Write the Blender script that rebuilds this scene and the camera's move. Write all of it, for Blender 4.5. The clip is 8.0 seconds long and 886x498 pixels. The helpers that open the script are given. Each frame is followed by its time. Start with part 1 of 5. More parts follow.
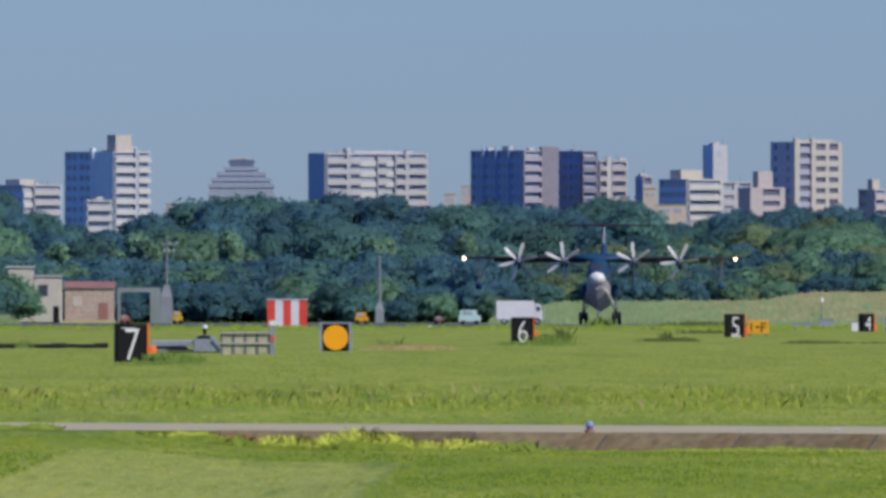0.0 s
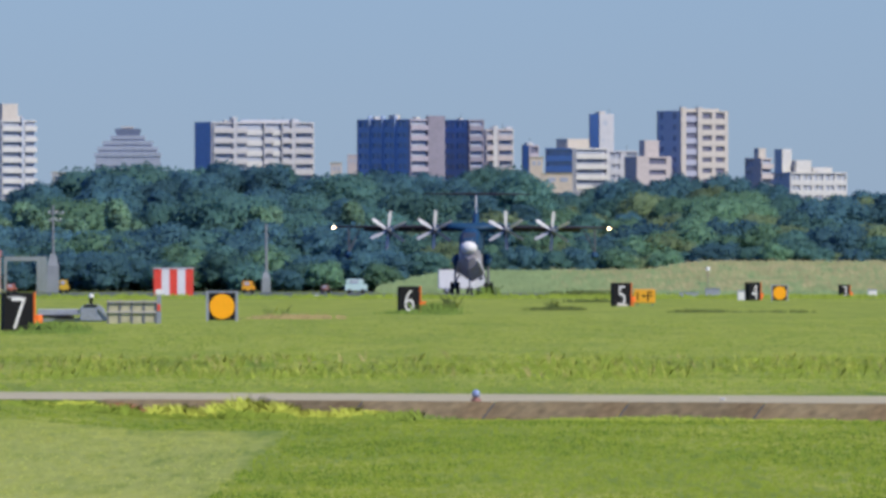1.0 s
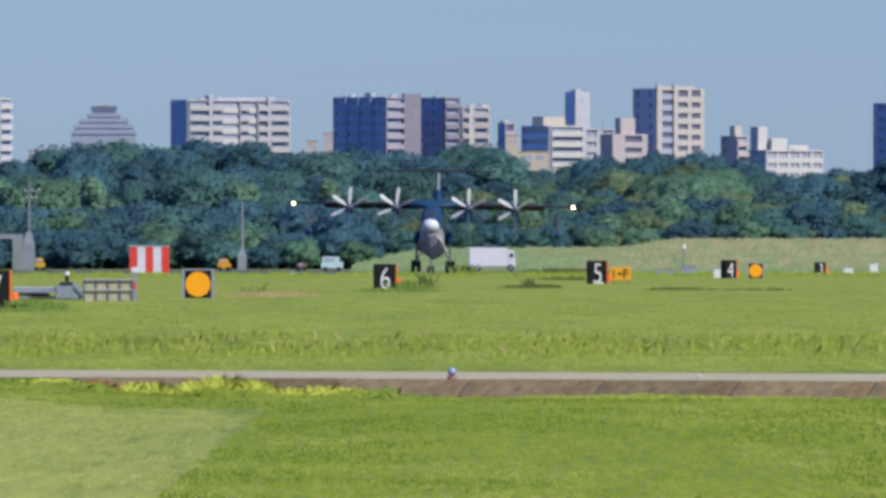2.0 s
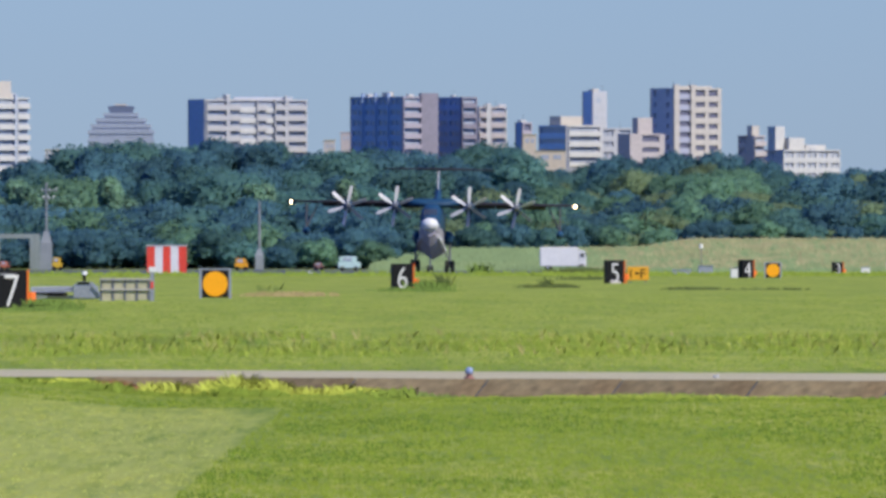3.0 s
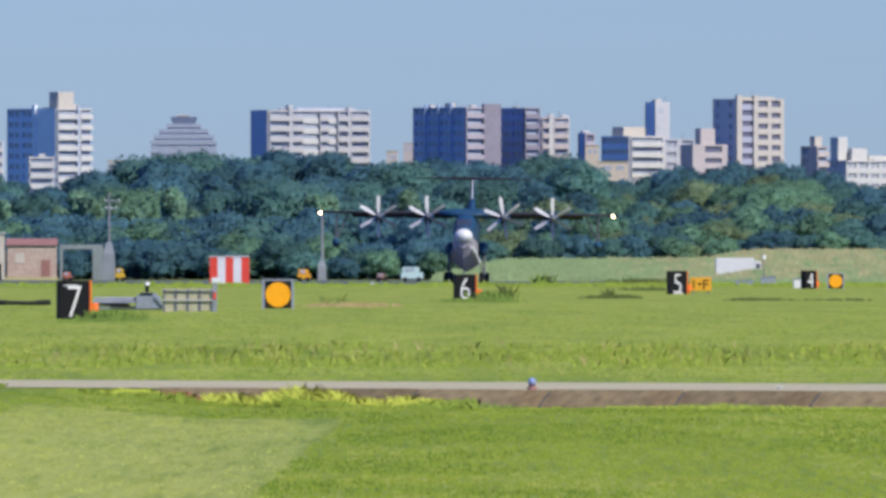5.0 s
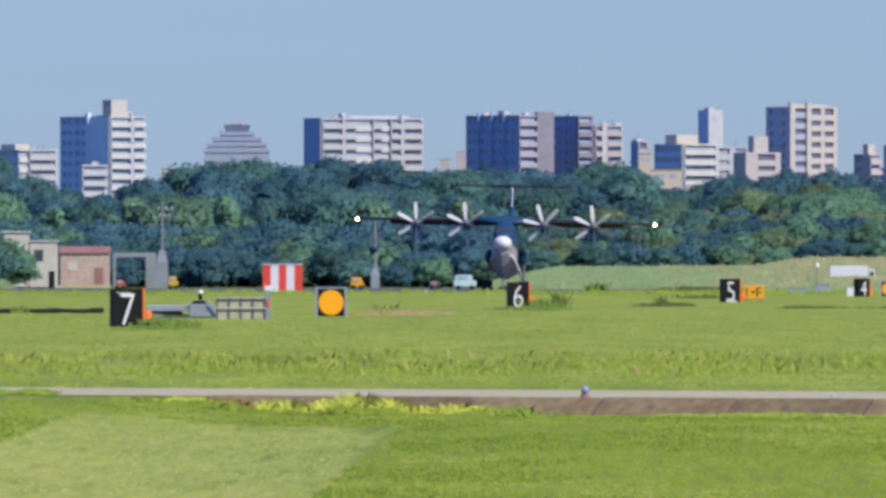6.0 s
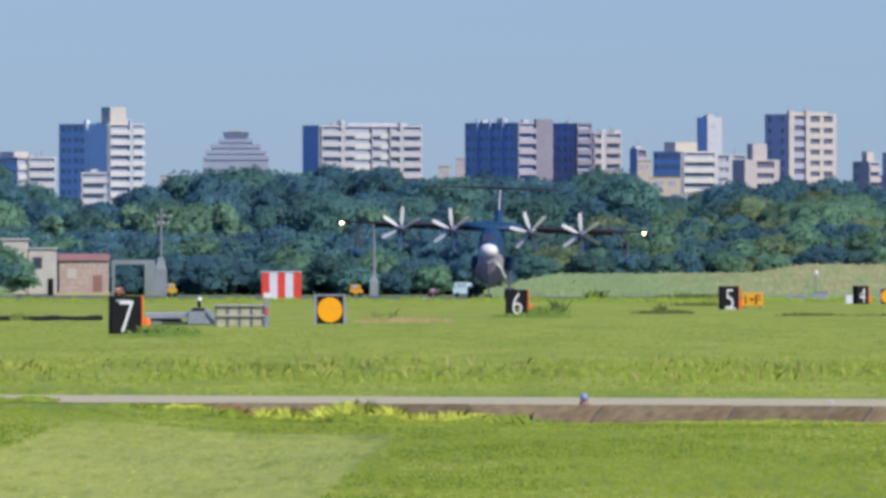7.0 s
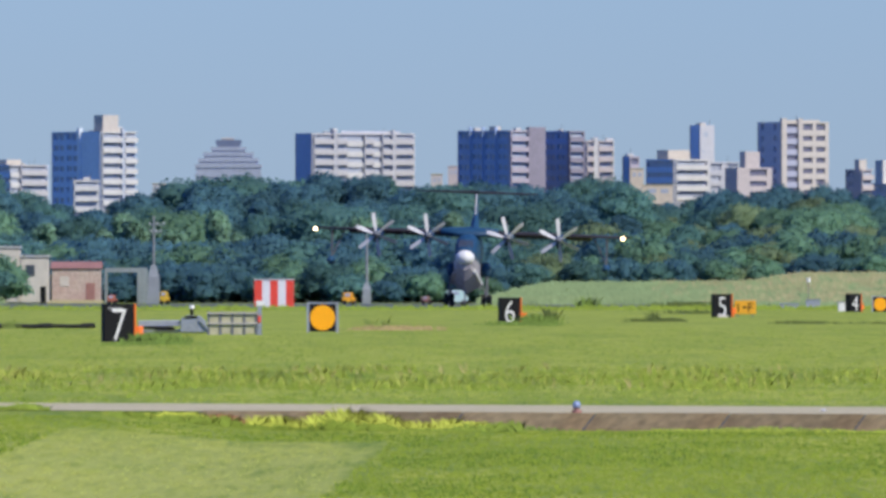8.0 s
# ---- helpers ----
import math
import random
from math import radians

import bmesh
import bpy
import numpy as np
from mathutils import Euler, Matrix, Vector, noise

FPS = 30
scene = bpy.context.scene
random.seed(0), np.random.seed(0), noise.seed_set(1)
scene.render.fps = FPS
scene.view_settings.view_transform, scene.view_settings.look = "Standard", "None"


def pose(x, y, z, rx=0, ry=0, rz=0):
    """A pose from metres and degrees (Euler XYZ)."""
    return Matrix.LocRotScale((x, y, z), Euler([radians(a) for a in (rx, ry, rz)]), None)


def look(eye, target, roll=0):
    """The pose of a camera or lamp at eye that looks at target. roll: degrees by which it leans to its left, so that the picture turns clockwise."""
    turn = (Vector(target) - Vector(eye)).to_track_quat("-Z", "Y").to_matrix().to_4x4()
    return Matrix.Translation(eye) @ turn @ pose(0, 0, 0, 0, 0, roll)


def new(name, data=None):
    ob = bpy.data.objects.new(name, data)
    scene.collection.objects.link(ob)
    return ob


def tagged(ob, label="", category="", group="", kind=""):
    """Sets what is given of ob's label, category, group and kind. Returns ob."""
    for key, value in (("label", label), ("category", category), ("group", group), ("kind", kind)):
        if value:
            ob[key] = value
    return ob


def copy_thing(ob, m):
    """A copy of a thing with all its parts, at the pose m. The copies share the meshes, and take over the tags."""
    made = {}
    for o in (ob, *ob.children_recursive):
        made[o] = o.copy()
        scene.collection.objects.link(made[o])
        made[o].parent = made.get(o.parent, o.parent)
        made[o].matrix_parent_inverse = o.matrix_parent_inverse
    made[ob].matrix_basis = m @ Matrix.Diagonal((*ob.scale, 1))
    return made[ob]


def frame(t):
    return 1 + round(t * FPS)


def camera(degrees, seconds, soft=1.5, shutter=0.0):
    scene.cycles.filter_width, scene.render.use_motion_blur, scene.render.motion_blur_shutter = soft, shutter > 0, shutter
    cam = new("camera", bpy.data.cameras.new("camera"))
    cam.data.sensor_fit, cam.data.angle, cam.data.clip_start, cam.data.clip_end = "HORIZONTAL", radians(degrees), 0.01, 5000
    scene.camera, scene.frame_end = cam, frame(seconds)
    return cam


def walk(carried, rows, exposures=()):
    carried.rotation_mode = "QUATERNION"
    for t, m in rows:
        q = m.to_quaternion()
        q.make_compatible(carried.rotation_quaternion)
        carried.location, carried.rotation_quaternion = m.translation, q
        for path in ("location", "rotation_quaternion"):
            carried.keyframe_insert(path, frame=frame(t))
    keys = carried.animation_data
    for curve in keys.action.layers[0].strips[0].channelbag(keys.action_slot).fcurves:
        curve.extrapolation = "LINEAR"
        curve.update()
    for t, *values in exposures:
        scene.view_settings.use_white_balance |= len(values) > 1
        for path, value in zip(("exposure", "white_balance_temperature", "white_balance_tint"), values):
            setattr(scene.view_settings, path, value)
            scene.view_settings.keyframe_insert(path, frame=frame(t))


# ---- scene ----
EYE = (0, 0, 2.4)
cam = camera(2.8246, 8.0, soft=3.4)
walk(cam, [
    (0.0, look(EYE, (0, 1000, 5.262))),
    (0.2, look(EYE, (1.509, 1000, 4.963))),
    (0.5, look(EYE, (3.805, 1000, 4.475))),
    (0.7, look(EYE, (5.031, 1000, 4.098))),
    (1.0, look(EYE, (6.321, 1000, 3.532))),
    (1.2, look(EYE, (6.918, 1000, 3.155))),
    (1.5, look(EYE, (7.296, 1000, 2.589))),
    (1.7, look(EYE, (7.421, 1000, 2.4))),
    (2.2, look(EYE, (7.736, 1000, 2.274))),
    (2.8, look(EYE, (7.61, 1000, 2.243))),
    (2.9, look(EYE, (7.484, 1000, 2.243))),
    (3.0, look(EYE, (6.698, 1000, 2.274))),
    (3.1, look(EYE, (4.969, 1000, 2.306))),
    (3.2, look(EYE, (2.358, 1000, 2.321))),
    (3.3, look(EYE, (-1.151, 1000, 2.353))),
    (3.4, look(EYE, (-4.56, 1000, 2.4))),
    (3.5, look(EYE, (-6.258, 1000, 2.431))),
    (3.6, look(EYE, (-6.289, 1000, 2.431))),
    (3.7, look(EYE, (-5.252, 1000, 2.447))),
    (3.8, look(EYE, (-4.057, 1000, 2.479))),
    (4.0, look(EYE, (-1.761, 1000, 2.557))),
    (4.1, look(EYE, (-0.566, 1000, 2.573))),
    (4.2, look(EYE, (0.629, 1000, 2.589))),
    (4.5, look(EYE, (3.082, 1000, 2.683))),
    (4.8, look(EYE, (3.648, 1000, 2.777))),
    (5.0, look(EYE, (3.208, 1000, 2.872))),
    (5.3, look(EYE, (1.887, 1000, 2.997))),
    (5.5, look(EYE, (0.849, 1000, 3.092))),
    (6.0, look(EYE, (0.252, 1000, 3.312))),
    (6.5, look(EYE, (0.283, 1000, 3.501))),
    (7.0, look(EYE, (0.314, 1000, 3.721))),
    (7.5, look(EYE, (0.346, 1000, 3.941))),
    (8.0, look(EYE, (0.723, 1000, 4.161))),
], [(0, -0.35), (0.5, -0.2), (1.5, -0.08), (3.5, 0.0), (5.5, 0.06), (8, 0.02)])

# ---- world, sun ----
SUN_AZ, SUN_EL = 132, 42          # degrees clockwise from the line of sight, degrees up
world = bpy.data.worlds.new("world")
scene.world = world
world.use_nodes = True
wn = world.node_tree.nodes
sky = wn.new("ShaderNodeTexSky")
sky.sky_type = "NISHITA"
sky.sun_disc = False
sky.sun_elevation, sky.sun_rotation = radians(SUN_EL), radians(SUN_AZ)
sky.air_density, sky.dust_density, sky.ozone_density, sky.altitude = 1.5, 0.0, 6.0, 0
clear = wn.new("ShaderNodeMix")
clear.data_type, clear.blend_type = "RGBA", "MULTIPLY"
clear.inputs["Factor"].default_value = 1
clear.inputs["B"].default_value = (0.68, 1.115, 2.50, 1)      # blue summer haze all round
world.node_tree.links.new(sky.outputs[0], clear.inputs["A"])
world.node_tree.links.new(clear.outputs["Result"], wn["Background"].inputs[0])
wn["Background"].inputs[1].default_value = 0.0595
sun = new("sun", bpy.data.lights.new("sun", "SUN"))
sun.data.energy, sun.data.angle, sun.data.color = 5.0, radians(0.5), (1, 0.94, 0.81)
sun_dir = Vector((math.sin(radians(SUN_AZ)) * math.cos(radians(SUN_EL)), math.cos(radians(SUN_AZ)) * math.cos(radians(SUN_EL)), math.sin(radians(SUN_EL))))
sun.matrix_world = look(sun_dir * 300, (0, 0, 0))

# ---- materials ----


def mat(name, color, rough=0.7, scale=1.0, vary=0.25, metal=0.0, bump=0.0, stretch=(1, 1, 1), tint=None, by_object=0.0, by_island=0.0, spec=0.4, detail=6, through_light=0.0):
    """A surface with grain at two scales; tint: the colour of its stains."""
    m = bpy.data.materials.new(name)
    m.use_nodes = True
    n, ln = m.node_tree.nodes, m.node_tree.links
    b = n["Principled BSDF"]
    b.inputs["Roughness"].default_value, b.inputs["Metallic"].default_value = rough, metal
    b.inputs["Specular IOR Level"].default_value = spec
    co = n.new("ShaderNodeTexCoord")
    mp = n.new("ShaderNodeMapping")
    mp.inputs["Scale"].default_value = stretch
    ln.new(co.outputs["Object"], mp.inputs["Vector"])
    fine, broad = n.new("ShaderNodeTexNoise"), n.new("ShaderNodeTexNoise")
    fine.inputs["Scale"].default_value, fine.inputs["Detail"].default_value = scale * 6, detail
    broad.inputs["Scale"].default_value, broad.inputs["Detail"].default_value = scale * 0.7, 4
    for t in (fine, broad):
        ln.new(mp.outputs[0], t.inputs["Vector"])
    c = Vector(color)
    d = Vector(tint) if tint else c * 0.6
    mix = n.new("ShaderNodeMix")
    mix.data_type = "RGBA"
    mix.inputs["A"].default_value, mix.inputs["B"].default_value = (*c, 1), (*d, 1)
    rmp = n.new("ShaderNodeMapRange")
    rmp.inputs[1].default_value, rmp.inputs[2].default_value = 0.35, 0.7
    rmp.inputs[4].default_value = min(1, vary * 2.4)
    ln.new(broad.outputs[0], rmp.inputs[0])
    ln.new(rmp.outputs[0], mix.inputs["Factor"])
    hsv = n.new("ShaderNodeHueSaturation")
    ln.new(mix.outputs["Result"], hsv.inputs["Color"])
    val = n.new("ShaderNodeMapRange")
    val.inputs[1].default_value, val.inputs[2].default_value = 0.3, 0.7
    val.inputs[3].default_value, val.inputs[4].default_value = 1 - vary, 1 + vary
    ln.new(fine.outputs[0], val.inputs[0])
    last = val.outputs[0]
    for amount, kind, out in ((by_object, "ShaderNodeObjectInfo", "Random"), (by_island, "ShaderNodeNewGeometry", "Random Per Island")):
        if amount:
            src = n.new(kind)
            rr = n.new("ShaderNodeMapRange")
            rr.inputs[3].default_value, rr.inputs[4].default_value = 1 - amount, 1 + amount
            ln.new(src.outputs[out], rr.inputs[0])
            mul = n.new("ShaderNodeMath")
            mul.operation = "MULTIPLY"
            ln.new(last, mul.inputs[0])
            ln.new(rr.outputs[0], mul.inputs[1])
            last = mul.outputs[0]
    ln.new(last, hsv.inputs["Value"])
    ln.new(hsv.outputs[0], b.inputs["Base Color"])
    if bump:
        bp = n.new("ShaderNodeBump")
        bp.inputs["Strength"].default_value = min(1, bump)
        bp.inputs["Distance"].default_value = 0.02
        ln.new(fine.outputs[0], bp.inputs["Height"])
        ln.new(bp.outputs[0], b.inputs["Normal"])
    if through_light:      # thin leaves let light through
        tr, mx = n.new("ShaderNodeBsdfTranslucent"), n.new("ShaderNodeMixShader")
        ln.new(hsv.outputs[0], tr.inputs["Color"])
        mx.inputs[0].default_value = through_light
        ln.new(b.outputs[0], mx.inputs[1])
        ln.new(tr.outputs[0], mx.inputs[2])
        ln.new(mx.outputs[0], n["Material Output"].inputs["Surface"])
    return m


def glow(name, color, strength):
    m = bpy.data.materials.new(name)
    m.use_nodes = True
    b = m.node_tree.nodes["Principled BSDF"]
    b.inputs["Base Color"].default_value = (*color, 1)
    b.inputs["Emission Color"].default_value, b.inputs["Emission Strength"].default_value = (*color, 1), strength
    return m


def field_material():
    """Mown grass with dry patches, mowing streaks and darker clover."""
    m = bpy.data.materials.new("field_grass")
    m.use_nodes = True
    n, ln = m.node_tree.nodes, m.node_tree.links
    b = n["Principled BSDF"]
    b.inputs["Roughness"].default_value, b.inputs["Specular IOR Level"].default_value = 0.9, 0.15
    co = n.new("ShaderNodeTexCoord")
    last = None
    layers = [  # scale x, scale y, low, high, colour
        (0.05, 0.012, 0.40, 0.62, (0.265, 0.312, 0.036)),
        (0.045, 0.055, 0.47, 0.62, (0.215, 0.272, 0.030)),
        (0.22, 0.014, 0.47, 0.57, (0.125, 0.19, 0.02)),
        (0.15, 0.022, 0.50, 0.66, (0.30, 0.318, 0.038)),
        (0.40, 0.022, 0.50, 0.62, (0.345, 0.36, 0.06)),
        (0.8, 0.10, 0.47, 0.66, (0.135, 0.20, 0.02)),
        (3.0, 0.10, 0.45, 0.72, (0.33, 0.362, 0.045)),
        (6.0, 0.16, 0.46, 0.66, (0.085, 0.155, 0.016)),
        (11.0, 0.30, 0.50, 0.70, (0.30, 0.35, 0.045)),
        (16.0, 0.45, 0.54, 0.70, (0.09, 0.15, 0.018)),
    ]
    for i, (sx, sy, lo, hi, colour) in enumerate(layers):
        mp = n.new("ShaderNodeMapping")
        mp.inputs["Scale"].default_value = (sx, sy, 1)
        mp.inputs["Location"].default_value = (i * 13.7, i * 5.1, 0)
        mp.inputs["Rotation"].default_value = (0, 0, radians(-3))
        ln.new(co.outputs["Object"], mp.inputs["Vector"])
        t = n.new("ShaderNodeTexNoise")
        t.inputs["Scale"].default_value, t.inputs["Detail"].default_value = 1, 3
        ln.new(mp.outputs[0], t.inputs["Vector"])
        r = n.new("ShaderNodeMapRange")
        r.inputs[1].default_value, r.inputs[2].default_value, r.inputs[4].default_value = lo, hi, 0.8 if sx < 2 else 0.55
        ln.new(t.outputs[0], r.inputs[0])
        mix = n.new("ShaderNodeMix")
        mix.data_type = "RGBA"
        mix.inputs["B"].default_value = (*colour, 1)
        if last is None:
            mix.inputs["A"].default_value = (0.245, 0.295, 0.029, 1)
        else:
            ln.new(last, mix.inputs["A"])
        ln.new(r.outputs[0], mix.inputs["Factor"])
        last = mix.outputs["Result"]
    pos = n.new("ShaderNodeSeparateXYZ")
    ln.new(co.outputs["Object"], pos.inputs[0])
    ragged = n.new("ShaderNodeTexNoise")
    ragged.inputs["Scale"].default_value, ragged.inputs["Detail"].default_value = 1, 4
    mp = n.new("ShaderNodeMapping")
    mp.inputs["Scale"].default_value = (2.5, 0.25, 1)
    ln.new(co.outputs["Object"], mp.inputs["Vector"])
    ln.new(mp.outputs[0], ragged.inputs["Vector"])

    def calc(op, p, q):
        k = n.new("ShaderNodeMath")
        k.operation = op
        for i, v in enumerate((p, q)):
            if isinstance(v, (int, float)):
                k.inputs[i].default_value = v
            else:
                ln.new(v, k.inputs[i])
        return k.outputs[0]

    def step(v, lo, hi):
        r = n.new("ShaderNodeMapRange")
        r.interpolation_type = "SMOOTHSTEP"
        r.inputs[1].default_value, r.inputs[2].default_value = lo, hi
        ln.new(v, r.inputs[0])
        return r.outputs[0]

    def over(base, factor, colour, amount):
        mix = n.new("ShaderNodeMix")
        mix.data_type = "RGBA"
        mix.inputs["B"].default_value = (*colour, 1)
        ln.new(base, mix.inputs["A"])
        ln.new(calc("MULTIPLY", factor, amount), mix.inputs["Factor"])
        return mix.outputs["Result"]

    x = calc("ADD", pos.outputs[0], calc("MULTIPLY", calc("SUBTRACT", ragged.outputs[0], 0.5), 0.9))
    y = calc("ADD", pos.outputs[1], calc("MULTIPLY", calc("SUBTRACT", ragged.outputs[0], 0.5), 30))
    right = calc("SUBTRACT", x, calc("MULTIPLY", calc("SUBTRACT", pos.outputs[1], 214), 0.0088))
    near = calc("SUBTRACT", 1, step(y, 262, 318))
    swath = calc("MULTIPLY", calc("MULTIPLY", step(x, -6.7, -5.7), calc("SUBTRACT", 1, step(right, -1.75, -1.15))), near)
    streak = n.new("ShaderNodeTexNoise")
    streak.inputs["Scale"].default_value, streak.inputs["Detail"].default_value = 1, 3
    mp = n.new("ShaderNodeMapping")
    mp.inputs["Scale"].default_value = (5.0, 0.13, 1)
    ln.new(co.outputs["Object"], mp.inputs["Vector"])
    ln.new(mp.outputs[0], streak.inputs["Vector"])
    swath = calc("MULTIPLY", swath, calc("ADD", 0.3, step(streak.outputs[0], 0.32, 0.62)))
    last = over(last, swath, (0.345, 0.365, 0.095), 0.47)                                  # freshly mown swath
    last = over(last, calc("MULTIPLY", step(pos.outputs[1], 345, 380), calc("SUBTRACT", 1, step(pos.outputs[1], 2200, 2300))), (0.34, 0.385, 0.05), 0.22)      # lusher field beyond the taxiway
    uncut = calc("MULTIPLY", calc("SUBTRACT", 1, step(x, -6.5, -5.9)), calc("SUBTRACT", 1, step(y, 255, 285)))
    last = over(last, uncut, (0.105, 0.19, 0.03), 0.5)                                    # uncut grass beside it
    last = over(last, step(pos.outputs[1], 2500, 2540), (0.05, 0.075, 0.045), 0.95)       # darker green ground under the wood
    ln.new(last, b.inputs["Base Color"])
    return m


M_FIELD = field_material()
M_CONC = mat("pale_concrete", (0.465, 0.405, 0.24), 0.85, 0.6, 0.15)
M_JOINT = mat("cement_joint", (0.11, 0.105, 0.095), 0.9, 2.0, 0.2)
M_SLAB = mat("stained_slab", (0.225, 0.178, 0.092), 0.9, 0.8, 0.3, tint=(0.19, 0.118, 0.05), by_object=0.3)
M_ASPHALT = mat("asphalt", (0.078, 0.088, 0.082), 0.9, 0.5, 0.2)
M_WHITE = mat("white_paint", (0.70, 0.69, 0.67), 0.6, 0.3, 0.06)
M_WHITEW = mat("white_tile_wall", (0.54, 0.53, 0.50), 0.8, 0.15, 0.08)
M_CREAM = mat("cream_wall", (0.50, 0.455, 0.40), 0.8, 0.15, 0.08)
M_SAND = mat("sand_wall", (0.57, 0.48, 0.36), 0.8, 0.15, 0.08)
# bluish tint of this grey stands in for haze on far walls
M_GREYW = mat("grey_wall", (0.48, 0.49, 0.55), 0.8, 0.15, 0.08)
M_PALE = mat("pale_wall", (0.465, 0.465, 0.475), 0.8, 0.15, 0.08)
# blue of these two walls: shade and distance haze put into the paint
M_DARKHAZEW = mat("dark_haze_wall", (0.30, 0.395, 0.57), 0.7, 0.2, 0.12)
M_SHADEW = mat("haze_shaded_wall", (0.52, 0.64, 0.79), 0.7, 0.2, 0.1)
M_MAUVE = mat("mauve_tile_wall", (0.38, 0.34, 0.38), 0.8, 0.2, 0.1)
M_SHAFT = mat("dark_mauve_tile", (0.235, 0.215, 0.255), 0.8, 0.2, 0.1)
M_POLE = mat("weathered_pole", (0.24, 0.26, 0.27), 0.8, 1.0, 0.15)
M_PINK = mat("pink_tile_wall", (0.49, 0.43, 0.405), 0.8, 0.2, 0.1)
M_BRICK = mat("worn_brick_wall", (0.43, 0.345, 0.29), 0.9, 0.5, 0.25, tint=(0.38, 0.24, 0.21))
M_RUST = mat("rust_roof", (0.30, 0.15, 0.13), 0.8, 0.6, 0.2)
# pale glass colour stands in for reflected sky and haze on the panes
M_DARKGL = mat("window_glass", (0.40, 0.43, 0.49), 0.15, 0.4, 0.2, spec=0.6)
# darker copy of the glass, with the shade of deep recesses in its colour
M_DEEPGL = mat("deep_window_glass", (0.15, 0.15, 0.21), 0.3, 0.4, 0.2, spec=0.4)
M_CROWNW = mat("slate_crown_wall", (0.12, 0.15, 0.22), 0.8, 0.2, 0.1)
# terrace and tower-side paints lifted towards blue to imitate haze
M_STEP = mat("hazy_terrace_render", (0.31, 0.345, 0.40), 0.8, 0.15, 0.08)
M_PALEHAZEW = mat("pale_haze_wall", (0.70, 0.77, 0.83), 0.8, 0.2, 0.08)
M_VGLASS = mat("vehicle_glass", (0.05, 0.06, 0.08), 0.1, 0.4, 0.1, spec=0.6)
M_LOGGIA = mat("blue_grey_balcony_panel", (0.36, 0.37, 0.45), 0.6, 0.3, 0.08)
M_RAIL = mat("balcony_panel", (0.47, 0.455, 0.445), 0.6, 0.3, 0.08)
M_RED = mat("red_paint", (0.75, 0.07, 0.04), 0.5, 0.4, 0.12)
M_ORANGE = mat("orange_paint", (0.85, 0.17, 0.02), 0.5, 1.0, 0.1)
M_YELLOW = mat("amber_disc_paint", (0.95, 0.39, 0.003), 0.5, 1.0, 0.06)
M_SIGNY = mat("yellow_sign_paint", (0.75, 0.36, 0.02), 0.5, 1.0, 0.1)
M_BLACK = mat("black_paint", (0.007, 0.007, 0.008), 0.7, 1.0, 0.2, spec=0.2)
M_GREY = mat("galvanised_steel", (0.36, 0.38, 0.42), 0.5, 1.0, 0.15, metal=0.4)
M_STEELD = mat("weathered_steel", (0.16, 0.17, 0.19), 0.6, 1.0, 0.2, metal=0.3)
M_NAVY = mat("sea_blue_paint", (0.012, 0.055, 0.115), 0.55, 0.4, 0.15, spec=0.3)
M_WING = mat("dark_wing_paint", (0.034, 0.031, 0.040), 0.75, 0.4, 0.15, spec=0.12)
# distance haze mixed into the render colour
M_HAZEW = mat("hazy_render", (0.44, 0.49, 0.57), 0.8, 0.15, 0.08)
M_HULL = mat("hull_grey_paint", (0.36, 0.33, 0.36), 0.5, 0.5, 0.15)
M_RADOME = mat("white_radome", (0.64, 0.63, 0.61), 0.45, 0.5, 0.05)
M_BLADE = mat("pale_blade", (0.47, 0.47, 0.47), 0.4, 0.8, 0.08)
M_TYRE = mat("tyre_rubber", (0.018, 0.018, 0.018), 0.9, 2.0, 0.2)
# leaf colours are lifted and pulled to blue to imitate distance haze
M_LEAF = mat("hazy_dark_leaves", (0.100, 0.220, 0.262), 0.8, 0.25, 0.12, tint=(0.114, 0.230, 0.235), by_object=0.2, by_island=0.14, spec=0.1, detail=3, through_light=0.55)
M_LEAF3 = mat("hazy_mid_green_leaves", (0.125, 0.258, 0.232), 0.8, 0.25, 0.12, tint=(0.102, 0.228, 0.220), by_object=0.24, by_island=0.14, spec=0.1, detail=3, through_light=0.55)
M_LEAF2 = mat("hazy_light_leaves", (0.185, 0.335, 0.215), 0.8, 0.25, 0.12, tint=(0.140, 0.280, 0.205), by_object=0.2, by_island=0.14, spec=0.1, detail=3, through_light=0.55)
M_LEAF4 = mat("olive_leaves", (0.235, 0.320, 0.175), 0.8, 0.25, 0.12, tint=(0.175, 0.275, 0.180), by_object=0.2, by_island=0.14, spec=0.1, detail=3, through_light=0.55)
M_PLUME = mat("pale_plume_leaves", (0.26, 0.43, 0.30), 0.8, 0.25, 0.12, tint=(0.20, 0.36, 0.26), by_object=0.2, by_island=0.14, spec=0.1, detail=3, through_light=0.55)
M_FRAME = mat("weathered_render", (0.23, 0.26, 0.265), 0.9, 0.5, 0.15)
M_VANY = mat("yellow_vehicle_paint", (0.62, 0.40, 0.03), 0.5, 1.0, 0.1)
M_BARK = mat("bark", (0.10, 0.08, 0.06), 0.9, 2.0, 0.3)
M_REED = mat("reed_grass", (0.165, 0.240, 0.118), 0.9, 0.05, 0.2, tint=(0.225, 0.265, 0.12), by_island=0.12, spec=0.1, detail=2)
M_WEED = mat("bright_weed", (0.27, 0.33, 0.05), 0.85, 0.8, 0.2, tint=(0.17, 0.24, 0.04), by_island=0.35, spec=0.1, detail=2)
M_WEEDD = mat("dark_weed", (0.15, 0.205, 0.05), 0.85, 0.8, 0.2, by_island=0.35, spec=0.1, detail=2)
